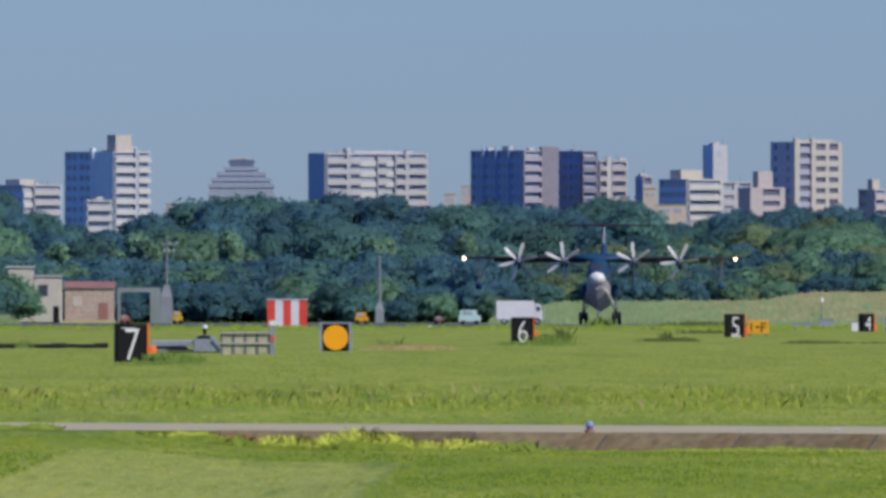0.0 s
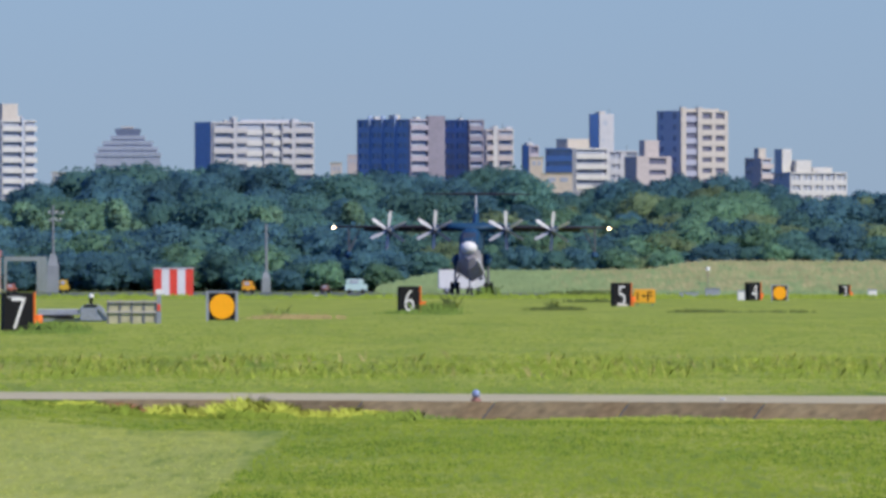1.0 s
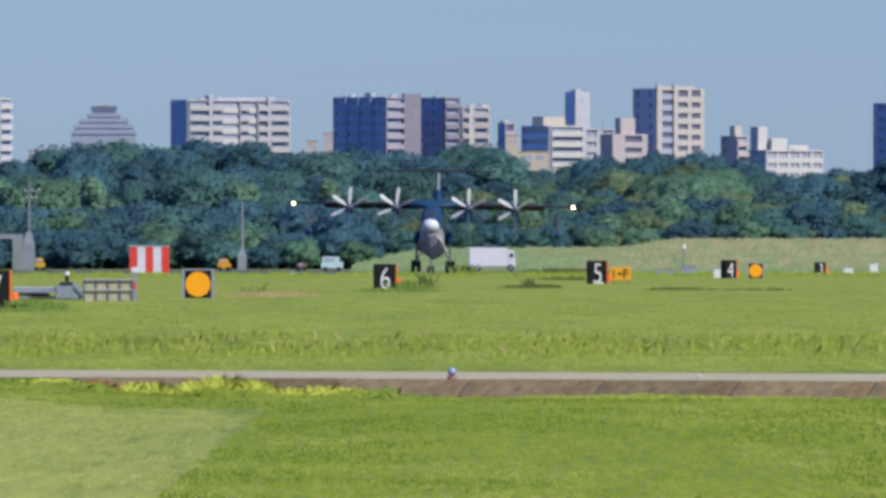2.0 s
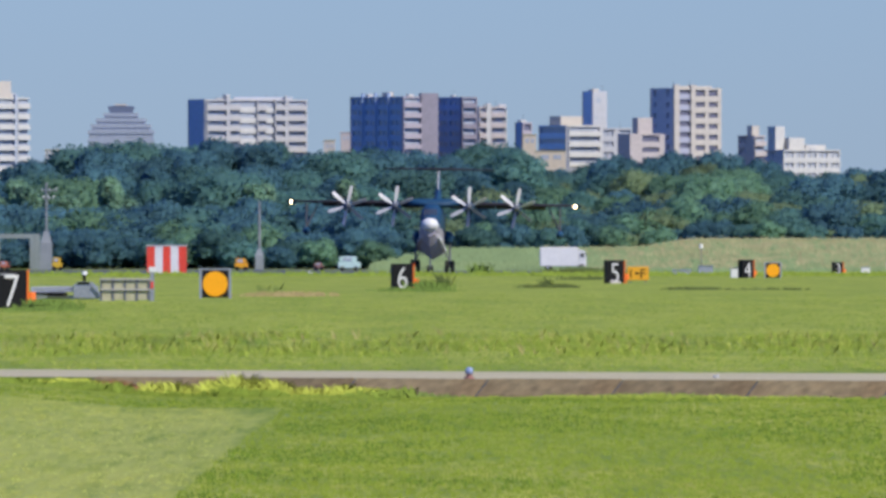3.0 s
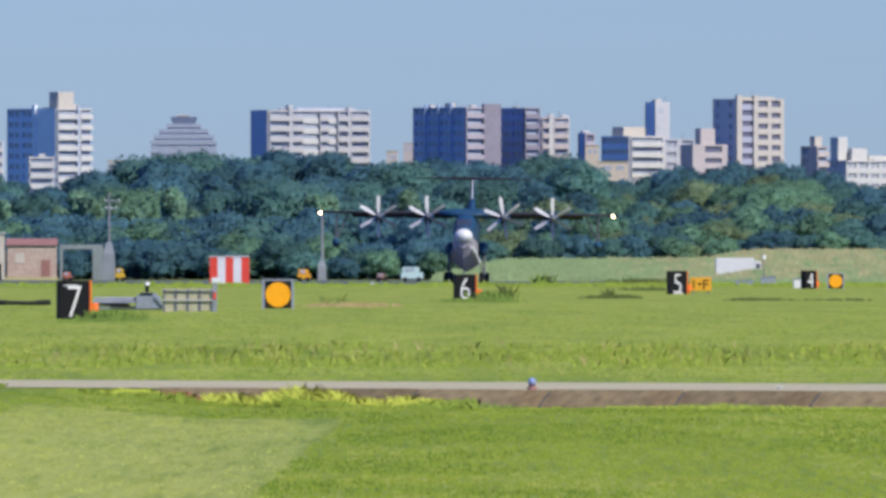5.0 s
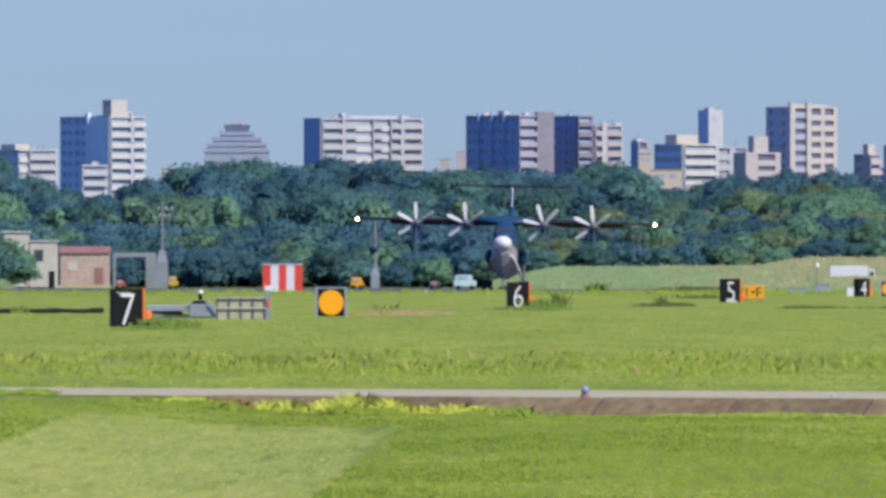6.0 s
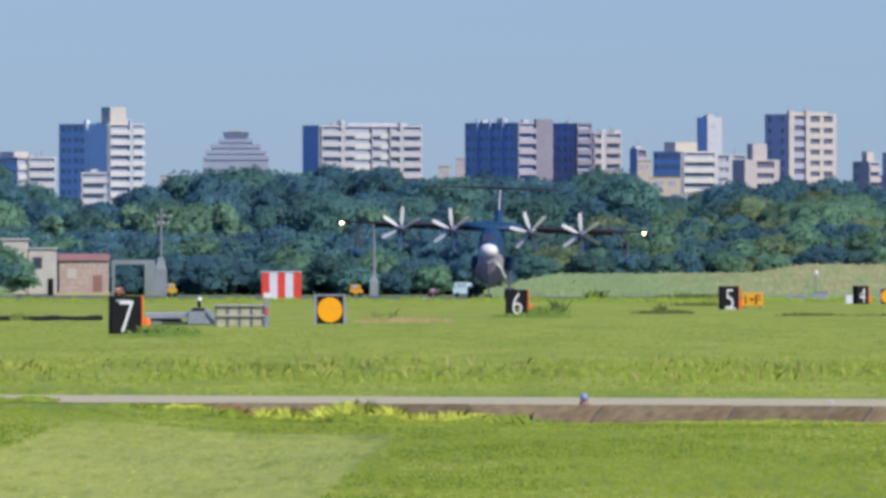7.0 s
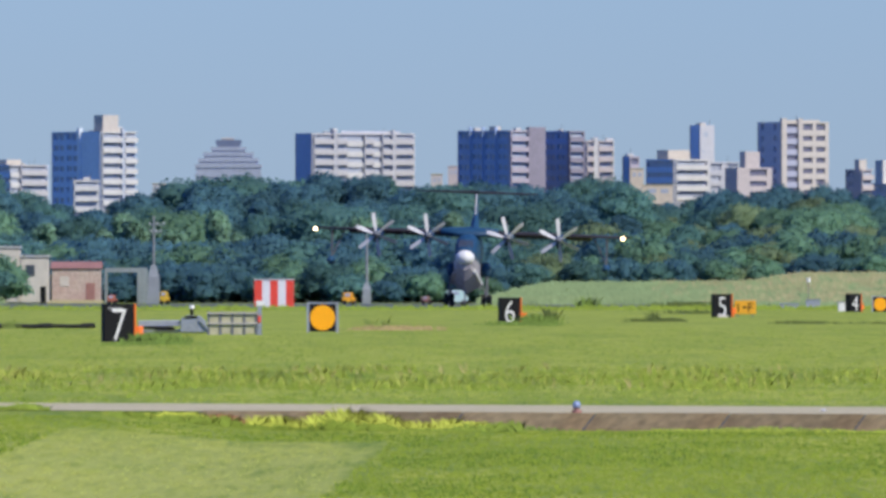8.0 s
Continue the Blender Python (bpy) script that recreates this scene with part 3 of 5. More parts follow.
def wing_bm(span, root, tip, thick, sweep, z, n=12, x0=0.0):
    """A tapered aerofoil across x, centred on the fuselage."""
    bm = bmesh.new()
    rings = []
    for s in (-1, -0.6, -0.25, 0, 0.25, 0.6, 1):
        c = root + (tip - root) * abs(s)
        th = thick * (1 - 0.6 * abs(s))
        y0 = sweep * abs(s) - c * 0.35
        rings.append([(s * span / 2, y0 + c * (0.5 - 0.5 * math.cos(2 * math.pi * k / n)), z + th * (0.62 if math.sin(2 * math.pi * k / n) > 0 else 0.38) * math.sin(2 * math.pi * k / n) * (1 - 0.45 * (0.5 - 0.5 * math.cos(2 * math.pi * k / n)))) for k in range(n)])
    loft(bm, rings)
    return solid(bm, True)


PROP_SPOTS = [(-9.5, 7.25), (-4.15, 7.3), (4.15, 7.3), (9.5, 7.25)]


def build_aircraft():
    a = thing("flying_boat", pose(0, 2000, -0.5), "dark blue four-propeller flying boat with white nose on its wheels", "aircraft")
    bm = bmesh.new()
    loft(bm, [ring(-10.2, 4.3, 6.0, 0.8), ring(-9, 3.6, 6.4, 1.05), ring(-7.6, 3.3, 7.2, 1.2), ring(-5, 3.2, 7.6, 1.32), ring(4, 3.2, 7.6, 1.32), ring(9, 3.8, 7.3, 1.1), ring(16, 5.3, 6.8, 0.6), ring(20, 6.1, 6.5, 0.15)])
    part("fuselage", solid(bm, True), M_NAVY, a, "dark sea-blue upper fuselage")
    # planing bottom with chines and keel
    bm = bmesh.new()
    rings = []
    for y, keel, chine, hw, up, uw in ((-10.35, 3.9, 4.35, 0.55, 5.1, 0.80), (-9.3, 2.75, 3.65, 0.95, 5.0, 1.10), (-7.5, 1.9, 3.0, 1.22, 4.8, 1.25), (-4.5, 1.4, 2.45, 1.35, 4.4, 1.37), (2.5, 1.3, 2.3, 1.38, 4.2, 1.37), (2.6, 1.8, 2.6, 1.3, 4.2, 1.36), (9, 3.2, 4.0, 1.1, 4.6, 1.0), (15, 4.9, 5.4, 0.5, 5.7, 0.45)):
        rings.append([(-hw, y, chine), (-hw * 0.96, y, chine - 0.1), (-hw * 0.5, y, (keel + chine) / 2 - 0.08), (0, y, keel), (hw * 0.5, y, (keel + chine) / 2 - 0.08), (hw * 0.96, y, chine - 0.1), (hw, y, chine), (uw * 0.96, y, (chine + up) / 2), (uw, y, up), (-uw, y, up), (-uw * 0.96, y, (chine + up) / 2)])
    loft(bm, rings)
    part("hull", solid(bm), M_HULL, a, "grey planing hull with a sharp keel")
    for s in (-1, 1):
        bm = bmesh.new()
        loft(bm, [[(s * (x + 0.28 * e), y, zc + 0.08 * e + (0.06 + 0.09 * e) * q) for e, q in ((0, -1), (1, -1), (1, 1), (0, 1))] for y, zc, x in ((-9.6, 3.85, 0.74), (-9.0, 3.5, 0.98), (-7.5, 2.98, 1.18), (-4.5, 2.44, 1.31), (-1, 2.34, 1.34))])
        # white on the sunward rail only: the sunlit chine is put into its paint
        part("spray_rail", solid(bm), M_RADOME if s > 0 else M_HULL, a, "spray rail painted pale as the sunlit chine" if s > 0 else "")
    bm = bmesh.new()
    loft(bm, [[(1.0 * math.sqrt(max(0.0, 1 - q * q)) * math.cos(t * math.pi / 8), -10.1 - 1.05 * q, 5.22 + 0.80 * math.sqrt(max(0.0, 1 - q * q)) * math.sin(t * math.pi / 8)) for t in range(16)] for q in (-0.1, 0.2, 0.45, 0.65, 0.8, 0.92, 0.985)])
    part("radome", solid(bm, True), M_RADOME, a, "white rounded nose radome")
    # cockpit glazing
    for k in range(5):
        u = -0.74 + k * 0.3
        bm = bmesh.new()
        y0 = -9.32 + abs(k - 2) * 0.16                    # raked panes
        loft(bm, [[(u, y0 + e, z), (u + 0.26, y0 + e, z), (u + 0.26, y0 + e + 0.5, z), (u, y0 + e + 0.5, z)] for e, z in ((0.0, 6.25), (1.1, 7.0))])
        part("cockpit_window", solid(bm), M_VGLASS, a)
    part("wing", wing_bm(33.2, 4.4, 2.5, 0.72, 0.35, 7.62), M_WING, a)
    for x0, x1 in ((-12.6, -7.0), (-6.9, -1.7), (1.7, 6.9), (7.0, 12.6)):
        bm = bmesh.new()
        loft(bm, [[(x, 1.2, 7.62), (x, 4.0, 7.2), (x, 4.0, 7.12), (x, 1.2, 7.4)] for x in (x0, x1)])
        part("flap", solid(bm), M_WING, a)
    bm = bmesh.new()
    loft(bm, [ring(-2.6, 7.3, 7.7, 1.0), ring(-1.8, 7.2, 8.15, 3.0), ring(1.5, 7.2, 8.2, 3.3), ring(3.6, 7.2, 7.6, 2.4)])
    part("wing_fairing", solid(bm, True), M_NAVY, a, "blue fairing over the wing centre")
    for x, z in PROP_SPOTS:
        bm = bmesh.new()
        loft(bm, [ring(-4.7, z - 0.42, z + 0.4, 0.42, 14, 1), ring(-4.2, z - 0.68, z + 0.5, 0.55, 14, 1), ring(-2.2, z - 0.75, z + 0.55, 0.6, 14, 1), ring(0.6, z - 0.5, z + 0.55, 0.5, 14, 1), ring(2.2, z - 0.1, z + 0.35, 0.15, 14, 1)])
        n = part("nacelle", solid(bm, True), M_NAVY, a, m=Matrix.Translation((x, 0, 0)))
        part("air_intake", boxes((-0.3, 0.3, -4.6, -4.2, z - 0.85, z - 0.55)), M_BLACK, n)
    blade = bmesh.new()
    rings = [[(0.07, -0.09, 0.2), (0.07, 0.09, 0.2), (-0.07, 0.09, 0.2), (-0.07, -0.09, 0.2)]]
    for half, deep, z in ((0.14, 0.21, 0.65), (0.185, 0.22, 1.2), (0.195, 0.19, 1.8), (0.15, 0.12, 2.26)):      # twisted, widest past the middle
        rings.append([(half, deep, z), (-0.03, 0.03, z), (-half, -deep, z), (0.03, -0.03, z)])
    loft(blade, rings)
    bme = bpy.data.meshes.new("blade")
    solid(blade).to_mesh(bme)
    blade.free()
    bme.materials.append(M_BLADE)
    props = []
    for x, z in PROP_SPOTS:
        bm = bmesh.new()
        loft(bm, [ring(-0.75, -0.04, 0.04, 0.04, 14, 1), ring(-0.55, -0.2, 0.2, 0.2, 14, 1), ring(-0.2, -0.34, 0.34, 0.34, 14, 1), ring(0.2, -0.38, 0.38, 0.38, 14, 1)])
        p = part("propeller", solid(bm, True), M_STEELD, a, "six-bladed propeller with a dark spinner", m=Matrix.Translation((x, -4.92, z)))
        for k in range(6):
            share("blade", bme, p, pose(0, 0, 0, 0, 60 * k, 0))
        props.append(p)
    # tail
    bm = bmesh.new()
    loft(bm, [[(0, y0, z), (th, y0 + 0.25 * (y1 - y0), z), (th * 0.6, y0 + 0.7 * (y1 - y0), z), (0, y1, z), (-th * 0.6, y0 + 0.7 * (y1 - y0), z), (-th, y0 + 0.25 * (y1 - y0), z)] for y0, y1, z, th in ((8.5, 18.6, 6.9, 0.7), (11.0, 18.8, 8.1, 0.46), (14.6, 19, 9.4, 0.25), (15.8, 19, 11.5, 0.2))])
    part("fin", solid(bm), M_NAVY, a)
    # added white strip imitates sunlight along the fin's leading edge
    bm = bmesh.new()
    loft(bm, [[(-0.045, y, z), (0.045, y, z), (0.045, y + 0.1, z + 0.02), (-0.045, y + 0.1, z + 0.02)] for y, z in ((14.44, 9.3), (15.62, 11.4))])
    part("sunlit_fin_edge", solid(bm), M_RADOME, a, "pale strip for the sunlit leading edge of the fin")
    st = wing_bm(12.6, 2.6, 1.7, 0.40, 0.5, 11.55)
    bmesh.ops.translate(st, verts=st.verts, vec=(0, 17.0, 0))
    part("tailplane", st, M_WING, a)
    for s in (-1, 1):
        f = bmesh.new()
        loft(f, [ring(-2.6, 4.25, 4.45, 0.08, 12, 1), ring(-1.8, 3.9, 4.75, 0.4, 12, 1), ring(0.3, 3.85, 4.8, 0.45, 12, 1), ring(2.4, 4.3, 4.7, 0.12, 12, 1)])
        fl = part("float", solid(f, True), M_NAVY, a, "underwing float on struts", m=Matrix.Translation((s * 14.3, 0.4, 0)))
        for dx, y in ((0.0, -0.8), (-1.3 * s, -0.3), (0.0, 0.9)):
            b = bmesh.new()
            rod(b, (0, y * 0.6, 4.7), (dx, y, 7.45), 0.09)
            part("strut", solid(b), M_STEELD, fl)
        # wheels
        g = bmesh.new()
        loft(g, [ring(-1.8, 3.5, 4.2, 0.2, 12, 1), ring(-0.6, 3.0, 4.6, 0.6, 12, 1), ring(2.2, 3.0, 4.6, 0.6, 12, 1), ring(4.0, 3.6, 4.2, 0.15, 12, 1)])
        part("gear_sponson", solid(g, True), M_NAVY, a, m=Matrix.Translation((s * 1.7, 0, 0)))
        leg = bmesh.new()
        rod(leg, (s * 1.9, 0.6, 3.4), (s * 1.95, 0.6, 0.55), 0.14)
        rod(leg, (s * 1.2, 0.4, 2.6), (s * 1.95, 0.6, 1.1), 0.08)
        rod(leg, (s * 1.45, 0.6, 0.55), (s * 2.45, 0.6, 0.55), 0.1)
        gl = part("main_gear", solid(leg), M_STEELD, a)
        for x in (1.62, 2.28):
            w = bmesh.new()
            loft(w, [[(s * x + u, 0.6 + r * math.cos(k * math.pi / 10), 0.55 + r * math.sin(k * math.pi / 10)) for k in range(20)] for u, r in ((-0.22, 0.55), (-0.17, 0.7), (0, 0.75), (0.17, 0.7), (0.22, 0.55))])
            part("wheel", solid(w), M_TYRE, gl)
            h = bmesh.new()
            rod(h, (s * x - 0.225, 0.6, 0.55), (s * x + 0.225, 0.6, 0.55), 0.3, n=12)
            part("hub", solid(h), M_GREY, gl, "grey wheel hub")
            part("gear_door", boxes((s * 1.2 - 0.03, s * 1.2 + 0.03, -0.2, 1.4, 1.7, 2.9)), M_HULL, a) if x < 2 else None
        lm = bmesh.new()
        bmesh.ops.create_icosphere(lm, subdivisions=2, radius=0.165)
        part("wing_tip_lamp", lm, M_LAMP_ON, a, "bright white lamp at the wing tip", m=Matrix.Translation((s * 16.0, -1.2, 7.55)))
    leg = bmesh.new()
    rod(leg, (0, -6.6, 2.4), (0, -6.8, 0.25), 0.1)
    rod(leg, (-0.3, -6.8, 0.25), (0.3, -6.8, 0.25), 0.06)
    ng = part("nose_gear", solid(leg), M_STEELD, a)
    for x in (-0.24, 0.24):
        w = bmesh.new()
        loft(w, [[(x + u, -6.8 + r * math.cos(k * math.pi / 8), 0.25 + r * math.sin(k * math.pi / 8)) for k in range(16)] for u, r in ((-0.12, 0.33), (-0.08, 0.43), (0.08, 0.43), (0.12, 0.33))])
        part("wheel", solid(w), M_TYRE, ng)
    return a, props


AIRCRAFT, PROPS = build_aircraft()

# ---- far side of the airfield ----


def build_truck():
    t = thing("box_truck", pose(10, 2300, -0.71), "white box truck on the perimeter road", "truck")
    part("cargo_box", solid(boxes((-3.0, 1.95, -1.1, 1.1, 0.6, 3.05)), bevel=0.08), M_WHITE, t, "plain white cargo box")
    cab = bmesh.new()
    loft(cab, [[(2.0, y, 0.55), (2.95, y, 0.55), (2.95, y, 1.6), (2.75, y, 2.6), (2.0, y, 2.75)] for y in (-1.05, 1.05)])
    c = part("cab", solid(cab, bevel=0.05), M_WHITE, t)
    part("side_window", boxes((2.2, 2.68, -1.08, -1.052, 1.75, 2.3)), M_VGLASS, c)
    part("windscreen", boxes((2.9, 2.97, -0.9, 0.9, 1.7, 2.3)), M_VGLASS, c)
    part("chassis", boxes((-3.0, 3.0, -0.8, 0.8, 0.6, 0.9)), M_STEELD, t)
    for x in (-1.9, 2.3):
        for y in (-0.95, 0.95):
            w = bmesh.new()
            rod(w, (x, y - 0.13, 0.44), (x, y + 0.13, 0.44), 0.44, n=18)
            k = part("wheel", solid(w), M_TYRE, t)
            r = bmesh.new()
            rod(r, (x, y - 0.14, 0.44), (x, y + 0.14, 0.44), 0.22, n=12)
            part("rim", solid(r), M_GREY, k)
    return t


TRUCK = build_truck()


def stripes_hut():
    d = 2080
    w, h = 4.579, 3.074
    t = thing("equipment_hut", pose(-20.342, d, -0.6), "red and white striped airfield equipment hut", "hut")
    n = 5
    for k in range(n):
        part("wall_stripe", boxes((w * k / n, w * (k + 1) / n - 0.002, 0, 2.4, 0, h)), M_RED if k % 2 == 0 else M_WHITE, t, "red stripe" if k % 2 == 0 else "white stripe")
    part("roof", boxes((-0.08, w + 0.08, -0.08, 2.48, h + 0.003, h + 0.1)), M_WHITE, t)
    part("base", boxes((0.05, w - 0.05, -0.02, 2.3, -0.4, -0.003)), M_CONC, t)


def old_buildings():
    d = 2470
    s = 0.078
    # stepped cream building: block with round-cornered higher end
    t = thing("old_building", pose(-59.964, d, -0.74), "weathered cream two-level building with dark window", "building")
    part("tower_wall", solid(boxes((0, 46 * s, 0, 6, 0, 98 * s)), bevel=0.25), M_CREAM, t)
    part("wing_wall", solid(boxes((46 * s + 0.01, 96 * s, 0.4, 6, 0, 82 * s)), bevel=0.2), M_CREAM, t)
    part("window", boxes((56 * s, 72 * s, 0.33, 0.4, 48 * s, 68 * s)), M_VGLASS, t)
    part("roof_slab", boxes((-2 * s, 48 * s, -0.2, 6.2, 98 * s, 101 * s)), M_PALE, t)
    part("roof_slab", boxes((46 * s, 98 * s, 0.2, 6.2, 82 * s + 0.01, 85 * s)), M_PALE, t)
    part("doorway", boxes((82 * s, 92 * s, 0.36, 0.4, 0, 30 * s)), M_BLACK, t)
    t = thing("brick_building", pose(-52.174, d + 10, -0.74), "worn reddish brick shed with rusty roof", "building")
    part("wall", boxes((0, 86 * s, 0, 6, 0, 62 * s)), M_BRICK, t)
    r = bmesh.new()
    loft(r, [[(x, -0.3, 62 * s), (x, 3, 74 * s), (x, 6.3, 62 * s), (x, 6.2, 61.5 * s), (x, 3, 73 * s), (x, -0.2, 61.5 * s)] for x in (-0.2, 86 * s + 0.2)])
    part("roof", solid(r), M_RUST, t)
    part("doorway", boxes((60 * s, 76 * s, -0.05, 0, 0, 36 * s)), M_RUST, t)
    part("window", boxes((14 * s, 30 * s, -0.05, 0, 30 * s, 48 * s)), M_CREAM, t)
    part("pipe", boxes((-6 * s, -2 * s, 0.2, 0.6, 0, 70 * s)), M_STEELD, t)
    part("apron", boxes((-30 * s, 90 * s, -2.5, -0.35, -0.4, 6 * s)), M_CONC, t)
    # grey pale shed and pylon plinths
    t = thing("concrete_frame", pose(-45.102, d + 20, -0.74), "pale concrete portal shelter", "shelter")
    part("beam", boxes((0, 76 * s, 0, 2, 55 * s, 63 * s)), M_FRAME, t)
    part("pillar", boxes((58 * s, 76 * s, 0, 2, 0, 55 * s - 0.003)), M_FRAME, t)
    part("pillar", boxes((0, 5 * s, 0, 2, 0, 55 * s - 0.003)), M_FRAME, t)


def pole(x, d, top, label, arms=True, mast_w=0.16, base_w=0.0, base_h=0.0):
    gz = ground_z(x, d)
    t = thing("utility_pole", pose(x, d, gz), label, "pole")
    b = bmesh.new()
    rod(b, (0, 0, -0.3), (0, 0, top - gz), mast_w, mast_w * 0.6)
    part("mast", solid(b), M_POLE, t)
    if arms:
        for z, w in ((top - gz - 1.2, 1.5), (top - gz - 2.2, 1.1)):
            part("cross_arm", boxes((-w * 0.4, w, -0.2, -0.08, z, z + 0.15)), M_POLE, t)
            for k in (-0.35, 0.3, 0.9):
                i = bmesh.new()
                rod(i, (k * w, -0.14, z + 0.15), (k * w, -0.14, z + 0.45), 0.08, 0.05)
                part("insulator", solid(i), M_WHITE, t)
    if base_w:
        k = bmesh.new()
        loft(k, [[(-u, -u, z), (u, -u, z), (u, u, z), (-u, u, z)] for u, z in ((base_w, -0.3), (base_w * 0.9, base_h * 0.7), (base_w * 0.4, base_h))])
        part("plinth", solid(k), M_POLE, t, "grey tapering plinth")
    return t


M_ORANGER = mat("dull_orange_paint", (0.5, 0.16, 0.09), 0.6, 1.0, 0.15)
M_VAN = mat("mint_paint", (0.50, 0.66, 0.60), 0.5, 0.5, 0.08)


def small_far():
    d = 2300
    for px, py, w, h, mt, lab in ((305, 545, 18, 24, M_VANY, "small yellow service vehicle"), (628, 548, 24, 22, M_SIGNY, "small ochre service vehicle"), (811, 540, 40, 26, M_VAN, "pale mint service van"), (768, 545, 18, 15, M_RUST, "dull red service car"), (212, 548, 18, 17, M_ORANGER, "dull orange-red service cart")):
        x = (px - 784) * d / 31800
        t = thing("service_vehicle", pose(x, d, -0.71), lab, "vehicle")
        s = d / 31800
        part("body", solid(boxes((0, w * s, 0, 1.6, 0.35, h * s * 0.64)), bevel=0.08), mt, t)
        part("cab", solid(boxes((w * s * 0.05, w * s * 0.84, 0.1, 1.5, h * s * 0.64, h * s)), bevel=0.1), mt, t)
        part("window", boxes((w * s * 0.22, w * s * 0.6, 0.06, 0.1, h * s * 0.7, h * s * 0.93)), M_DARKGL, t)
        for k in (0.2, 0.8):
            for y in (0.1, 1.5):
                b = bmesh.new()
                rod(b, (w * s * k, y - 0.1, 0.3), (w * s * k, y + 0.1, 0.3), 0.3, n=12)
                part("wheel", solid(b), M_TYRE, t)


stripes_hut()
old_buildings()
pole(-37.521, 2440, 11.147, "slim concrete utility pole with cross arms on a plinth", True, 0.2, 0.85, 5.2)
pole(-8.594, 2440, 8.538, "weathered grey pole on a low plinth", False, 0.24, 0.62, 2.8)
pole(-68.136, 2440, 10.61, "slim pole at the edge of the wood", False, 0.2, 0.6, 4.0)
pole(-70.131, 2440, 10.994, "slim pole with cross arms", True, 0.2, 0.6, 4.5)
pole(-73.2, 2440, 10.61, "slim far utility pole", True, 0.16)
small_far()

# ---- pavement ----


def build_pavement():
    bm = bmesh.new()
    xs = [-25 + 1.25 * k for k in range(41)]
    rows = []
    for y in (326.05, 346):
        rows.append([bm.verts.new((x, y - 0.7 * x, 0.012)) for x in xs])
    for k in range(len(xs) - 1):
        bm.faces.new([rows[0][k], rows[0][k + 1], rows[1][k + 1], rows[1][k]])
    return tagged(part("taxiway", solid(bm), M_CONC), "pale grey concrete taxiway across the grass", "taxiway", kind="structure")


build_pavement()


def build_runway():
    """The far end of the runway and its apron, to the left of the line of markers."""
    bm = bmesh.new()
    rows = []
    for y in [1827 + 27 * k for k in range(14)] + [2225 + 12.5 * k for k in range(18)]:
        edge = y * 0.0549 - 90
        rows.append([bm.verts.new((edge - w, y, lerp_list(PROFILE, y) + 0.012)) for w in (0, 45, 120, 250)])
    for a, b in zip(rows, rows[1:]):
        for k in range(3):
            bm.faces.new([a[k], a[k + 1], b[k + 1], b[k]])
    return tagged(part("runway", solid(bm), M_ASPHALT), "dark asphalt runway end and apron", "runway", kind="structure")


build_runway()


def marker_mesh_parts(t, digit, s):
    """s: height of the panel; it stands turned, so that its edge shows."""
    w, dp = s * 0.80, s * 0.42
    part("panel", solid(boxes((-w / 2, w / 2, 0, dp, 0.0, s)), bevel=0.02), M_BLACK, t, "black panel")
    part("edge_panel", boxes((w / 2 + 0.003, w / 2 + 0.07, -0.02, dp, 0.0, s)), M_ORANGE, t, "orange edge panel")
    me = text_mesh(digit, s * 1.24, thin=s * 0.016)
    me.materials.append(M_WHITE)
    ob = share("numeral", me, t, Matrix.Translation((-0.02, -0.012, s * 0.035)) @ Matrix.Rotation(radians(90), 4, "X") @ Matrix.Diagonal((0.74, 1, 1, 1)))
    ob["label"] = "white numeral"
    b = bmesh.new()
    rod(b, (w / 2 + 0.20, 0.15, 0.0), (w / 2 + 0.20, 0.15, s * 0.16), 0.05)
    rod(b, (w / 2 + 0.20, 0.15, s * 0.16), (w / 2 + 0.20, 0.15, s * 0.42), 0.2, 0.17, n=14)
    part("lamp_housing", solid(b), M_ORANGE, t, "round orange lamp housing")
    for x in (-w * 0.35, w * 0.35):
        part("foot", boxes((x - 0.05, x + 0.05, 0.1, dp - 0.1, -0.15, -0.003)), M_STEELD, t)
    if digit == "5":
        part("plinth", boxes((-w * 0.3, w * 0.25, -0.3, -0.02, -0.1, 0.16)), M_CREAM, t, "pale concrete plinth")
    if digit == "7":
        for k in range(6):
            part("faded_bar", boxes((-w * 0.36 + k * w * 0.08, -w * 0.30 + k * w * 0.08, -0.012, -0.003, s * 0.86, s * 0.90)), M_PALE, t)


def build_markers():
    rows = (("7", -12.124, 701, 1.50, 12), ("6", 4.492, 1006, 1.46, 10), ("5", 21.355, 1311, 1.70, 14), ("4", 38.266, 1616, 1.62, 36), ("3", 55.153, 1921, 1.36, 22))
    for digit, x, d, s, turn in rows:
        t = thing("distance_marker", pose(x, d, ground_z(x, d), 0, 0, turn), "black runway distance marker with white numeral %s and orange edge" % digit, "sign", "distance markers")
        marker_mesh_parts(t, digit, s)


build_markers()


